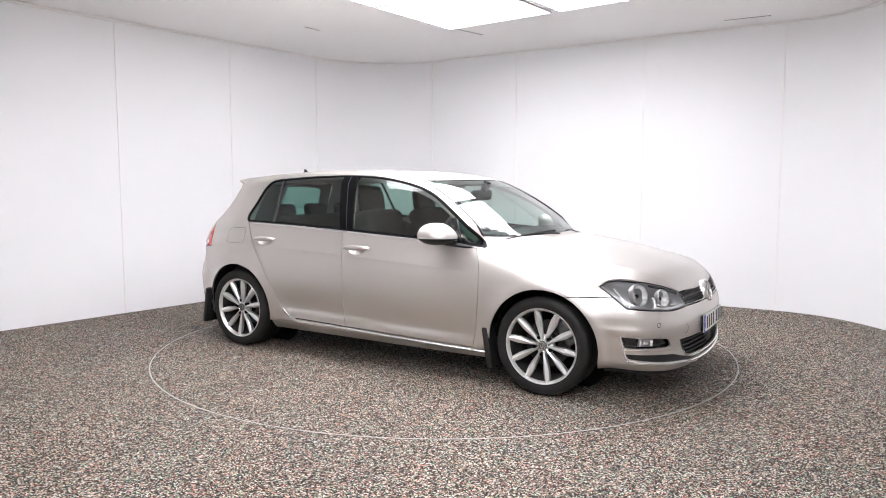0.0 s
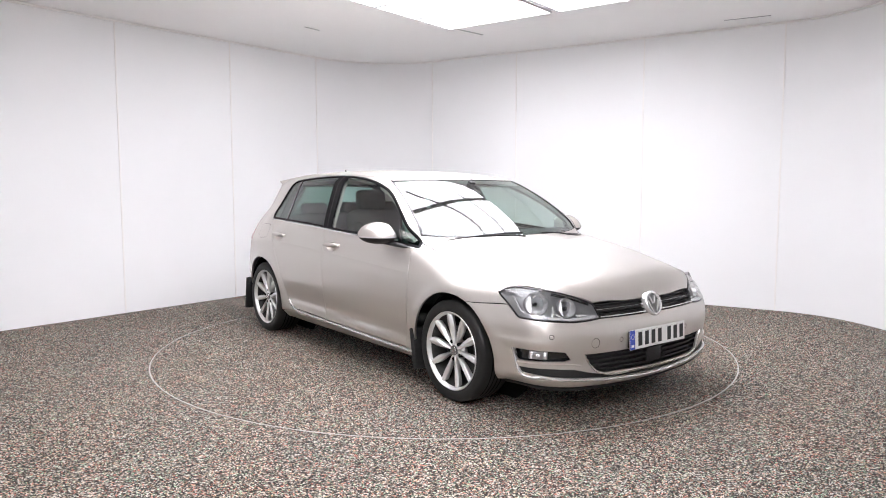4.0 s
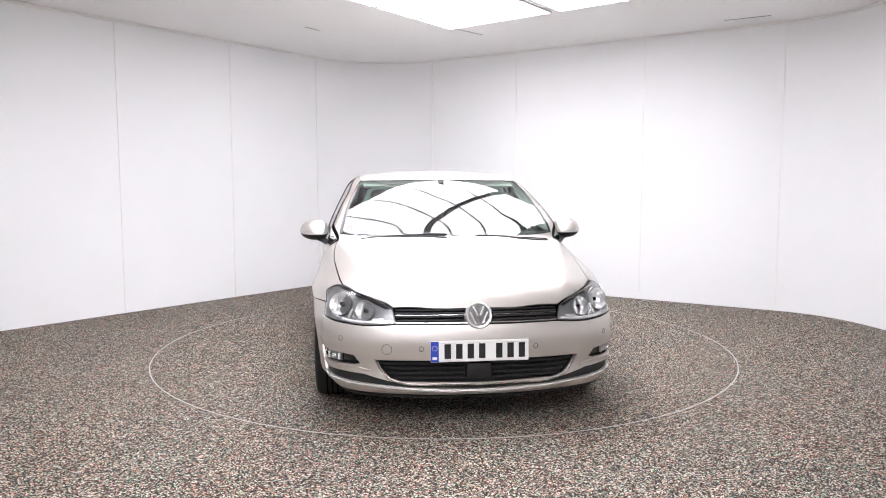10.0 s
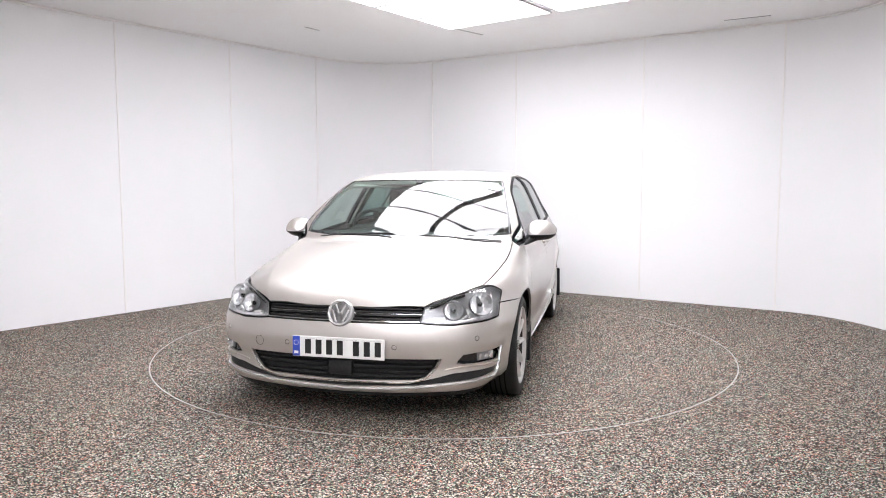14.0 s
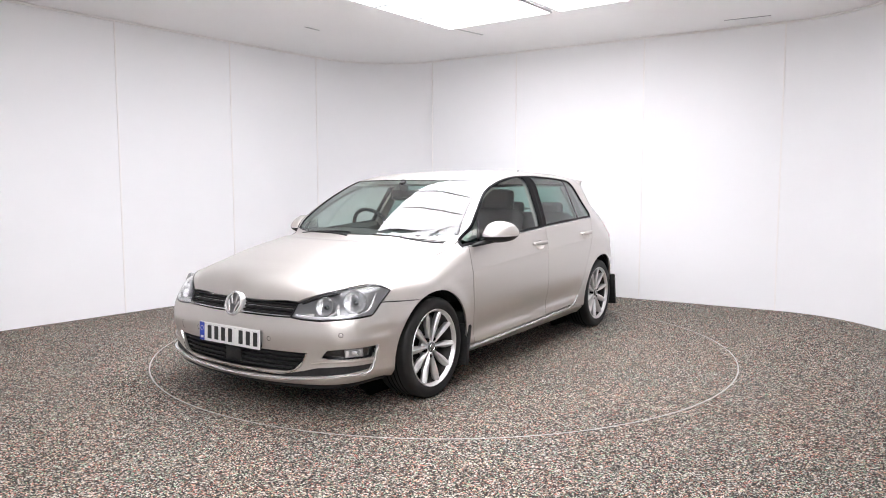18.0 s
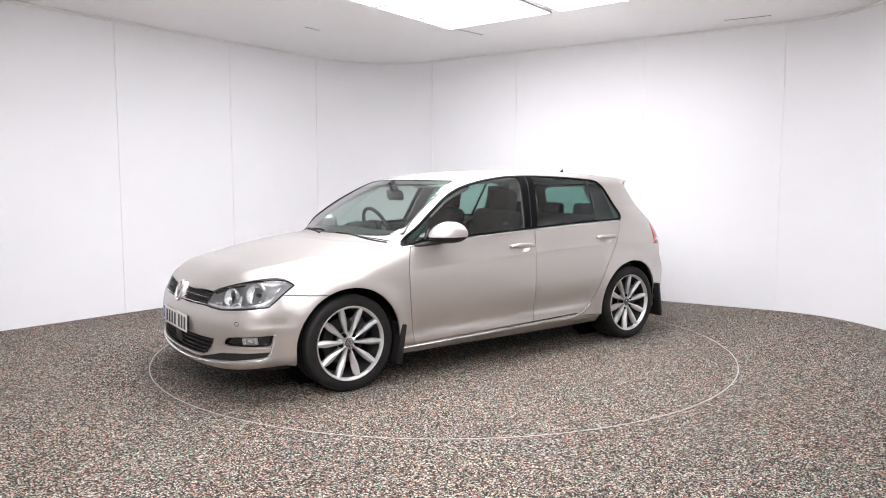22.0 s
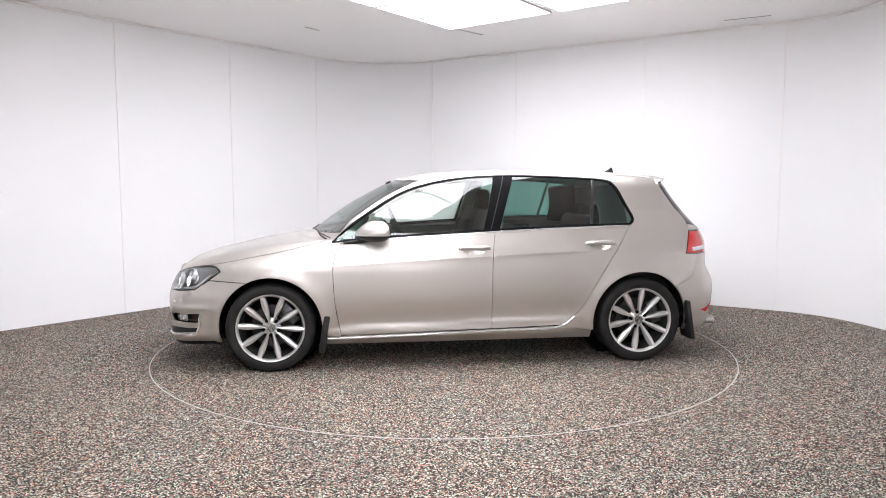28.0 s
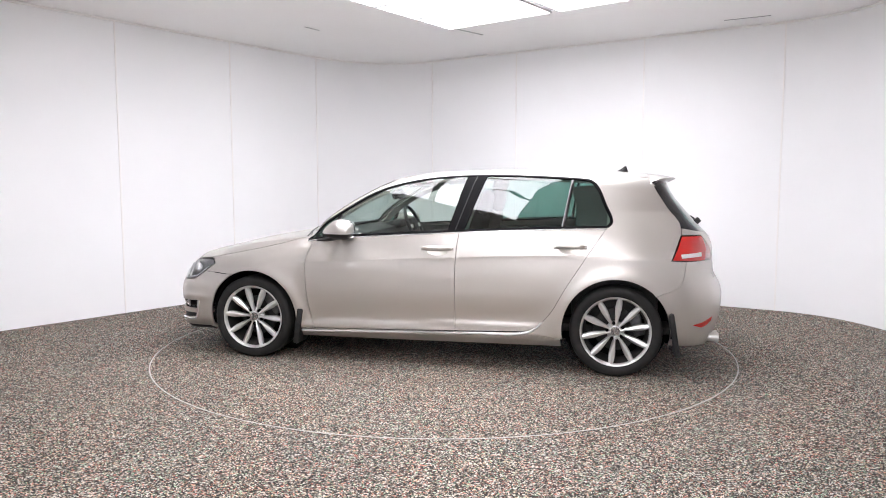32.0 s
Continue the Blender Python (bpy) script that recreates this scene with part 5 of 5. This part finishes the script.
for y in np.linspace(-0.74, 0.74, 25):
    hump = 0.012 * math.exp(-((y + 0.37) / 0.17) ** 4)
    x1 = 0.985 - 0.42 * y * y
    rings.append([(x1, y, 0.905), (0.80, y, 0.938 + hump * 0.3), (0.58, y, 0.945 + hump), (0.50, y, 0.925 + hump), (0.47, y, 0.84), (0.50, y, 0.68), (0.60, y, 0.50), (x1, y, 0.50)])
dash = part("dashboard", loft(rings), M_DASH, car, "dark grey dashboard", angle=50)
part("console", box(0.75, 0.22, 0.30, pose(0.25, 0, 0.46), 0.03), M_DASH, dash)
part("screen", box(0.01, 0.22, 0.11, pose(0.475, 0, 0.80, 0, 10, 0), 0.004), M_BLACK, dash)
part("binnacle", box(0.16, 0.30, 0.07, pose(0.52, -0.37, 0.945, 0, 8, 0), 0.03), M_DASH, dash)
STEER = pose(0.36, -0.37, 0.93, 0, -66, 0)
rings = []
n = 40
for i in range(n):
    a = 2 * math.pi * i / n
    rings.append([((0.178 + 0.015 * math.cos(b)) * math.cos(a), (0.178 + 0.015 * math.cos(b)) * math.sin(a), 0.015 * math.sin(b)) for b in np.linspace(0, 2 * math.pi, 10, endpoint=False)])
rings.append(rings[0])
rim_bm = loft(rings, caps=False)
bmesh.ops.transform(rim_bm, matrix=STEER, verts=rim_bm.verts)
steering = part("steering_wheel", rim_bm, M_DASH, car, "dark leather steering wheel", angle=80)
part("airbag", box(0.15, 0.17, 0.05, STEER @ pose(0, 0, -0.01), 0.02), M_DASH, steering)
for a in (90, -90, 180):
    part("wheel_spoke", box(0.12, 0.035, 0.016, STEER @ pose(0, 0, 0, 0, 0, a) @ pose(0.11, 0, 0), 0.005), M_ALLOY if a != 180 else M_DASH, steering)


def cushion(sx, sy, sz, m, r=0.05):
    return box(sx, sy, sz, m, r, 4)


def seat(x, y, label):
    base = part("seat", cushion(0.50, 0.48, 0.16, pose(x + 0.18, y, 0.46, 0, -6, 0)), M_FABRIC, car, label, angle=80)
    back = part("backrest", cushion(0.16, 0.50, 0.66, pose(x - 0.14, y, 0.77, 0, -17, 0), 0.06), M_FABRIC, base, angle=80)
    for s in (1, -1):
        part("bolster", cushion(0.13, 0.09, 0.50, pose(x - 0.085, y + s * 0.215, 0.75, 0, -17, 0), 0.04), M_FABRIC, base, angle=80)
        part("headrest_rod", cylinder(0.007, 0.12, pose(x - 0.262, y + s * 0.05, 1.09, 0, -14, 0), 8), M_CHROME, base)
    part("headrest", cushion(0.10, 0.26, 0.185, pose(x - 0.285, y, 1.155, 0, -8, 0), 0.045), M_FABRIC, base, angle=80)
    return base


seat(-0.10, 0.37, "dark cloth front seat with a headrest")
seat(-0.10, -0.37, "dark cloth front seat with a headrest")
bench = part("rear_bench", cushion(0.50, 1.30, 0.18, pose(-0.82, 0, 0.47, 0, -6, 0)), M_FABRIC, car, "dark cloth rear bench", angle=80)
part("bench_back", cushion(0.16, 1.30, 0.58, pose(-1.17, 0, 0.75, 0, -20, 0), 0.06), M_FABRIC, bench, angle=80)
for y in (-0.40, 0.0, 0.40):
    part("headrest", cushion(0.09, 0.25, 0.13, pose(-1.30, y, 1.06, 0, -12, 0), 0.04), M_FABRIC, bench, angle=80)

# Headliner and pillar linings.
liner_half = np.concatenate([sheet_line(0.35, 0.0, 0.60)[:-1], (roof_xy * (1, 0.99))[1:-1], sheet_line(-1.58, 0.52, 0.0, 0.05)])
panel("headliner", from_top, both(liner_half), M_LINER, car, "pale headliner", step=0.06, gap=0, sink=0.035, depth=0.0)
part("header_rail", loft([[(0.40 - 0.42 * y * y + dx, y, z_top(0.40 - 0.42 * y * y, y) + dz) for dx, dz in ((0.0, -0.008), (0.0, -0.03), (-0.10, -0.045), (-0.10, -0.02))] for y in np.linspace(-0.60, 0.60, 17)]), M_LINER, car, angle=60)
for mirrored in (False, True):
    p, n = laid(from_side, [(0.80, 0.945), (0.63, 1.085), (0.40, 1.225), (0.20, 1.30)])
    strip("pillar_lining", p, n, 0.055, 0.010, M_LINER, car, "pale pillar lining", mirrored, lift=-0.034)
    p, n = laid(from_side, [(-0.27, 0.95), (-0.32, 1.15), (-0.385, 1.34)])
    strip("pillar_lining", p, n, 0.11, 0.012, M_LINER, car, "pale pillar lining", mirrored, lift=-0.040)
    p, n = laid(from_side, [(-1.36, 0.97), (-1.37, 1.10), (-1.33, 1.30)])
    strip("pillar_lining", p, n, 0.16, 0.012, M_LINER, car, "pale pillar lining", mirrored, lift=-0.05)
    p, n = laid(from_side, [(-1.19, 0.97), (-1.20, 1.12), (-1.16, 1.31)])
    strip("quarter_trim", p, n, 0.24, 0.010, M_DASH, car, "dark lining behind the quarter window", mirrored, lift=-0.055)
    p, n = laid(from_side, [(0.10, 1.335), (-0.4, 1.37), (-1.0, 1.355), (-1.3, 1.33)])
    strip("roof_rail_lining", p, n, 0.07, 0.008, M_LINER, car, "pale roof lining", mirrored, lift=-0.030)
    p, n = laid(from_side, [(-1.50, 0.93), (-1.62, 0.93)])
    strip("boot_lining", p, n, 0.20, 0.008, M_DASH, car, "", mirrored, lift=-0.10)
    p, n = laid(from_tail, [tail_yz(0.54, 0.86), tail_yz(0.48, 0.86), tail_yz(0.42, 0.86)])
    strip("lamp_back", p, n, 0.13, 0.006, M_UNDER, car, "", mirrored, lift=-0.06)
part("inner_mirror", box(0.035, 0.265, 0.078, pose(0.40, -0.02, 1.205, 0, 10, -6), 0.022), M_BLACK, car, "dark inside mirror")
part("mirror_stem", box(0.05, 0.05, 0.08, pose(0.43, 0.0, 1.275, 0, 25, 0), 0.012), M_PLASTIC, car)
for y in (-0.37, 0.37):
    part("sun_visor", box(0.16, 0.40, 0.015, pose(0.27, y, z_top(0.25, y) - 0.055, 0, 12, 0), 0.006), M_LINER, car, "pale folded sun visor")

# ---------------------------------------------------------------- what moves
def heading(t):
    """The car's bearing in degrees; the table turns at about five degrees a second."""
    s = (t - 16) / 16
    return -113.602 - 81.985 * s + 1.424 * s * s + 1.672 * s**3


def motions():
    times = range(0, 33, 2)
    walk(car, [(t, pose(0, 0, 0.003, 0, 0, heading(t)) @ pose(0, -0.078, 0)) for t in times])
    walk(table, [(t, pose(0, 0, 0, 0, 0, heading(t))) for t in times])


motions()
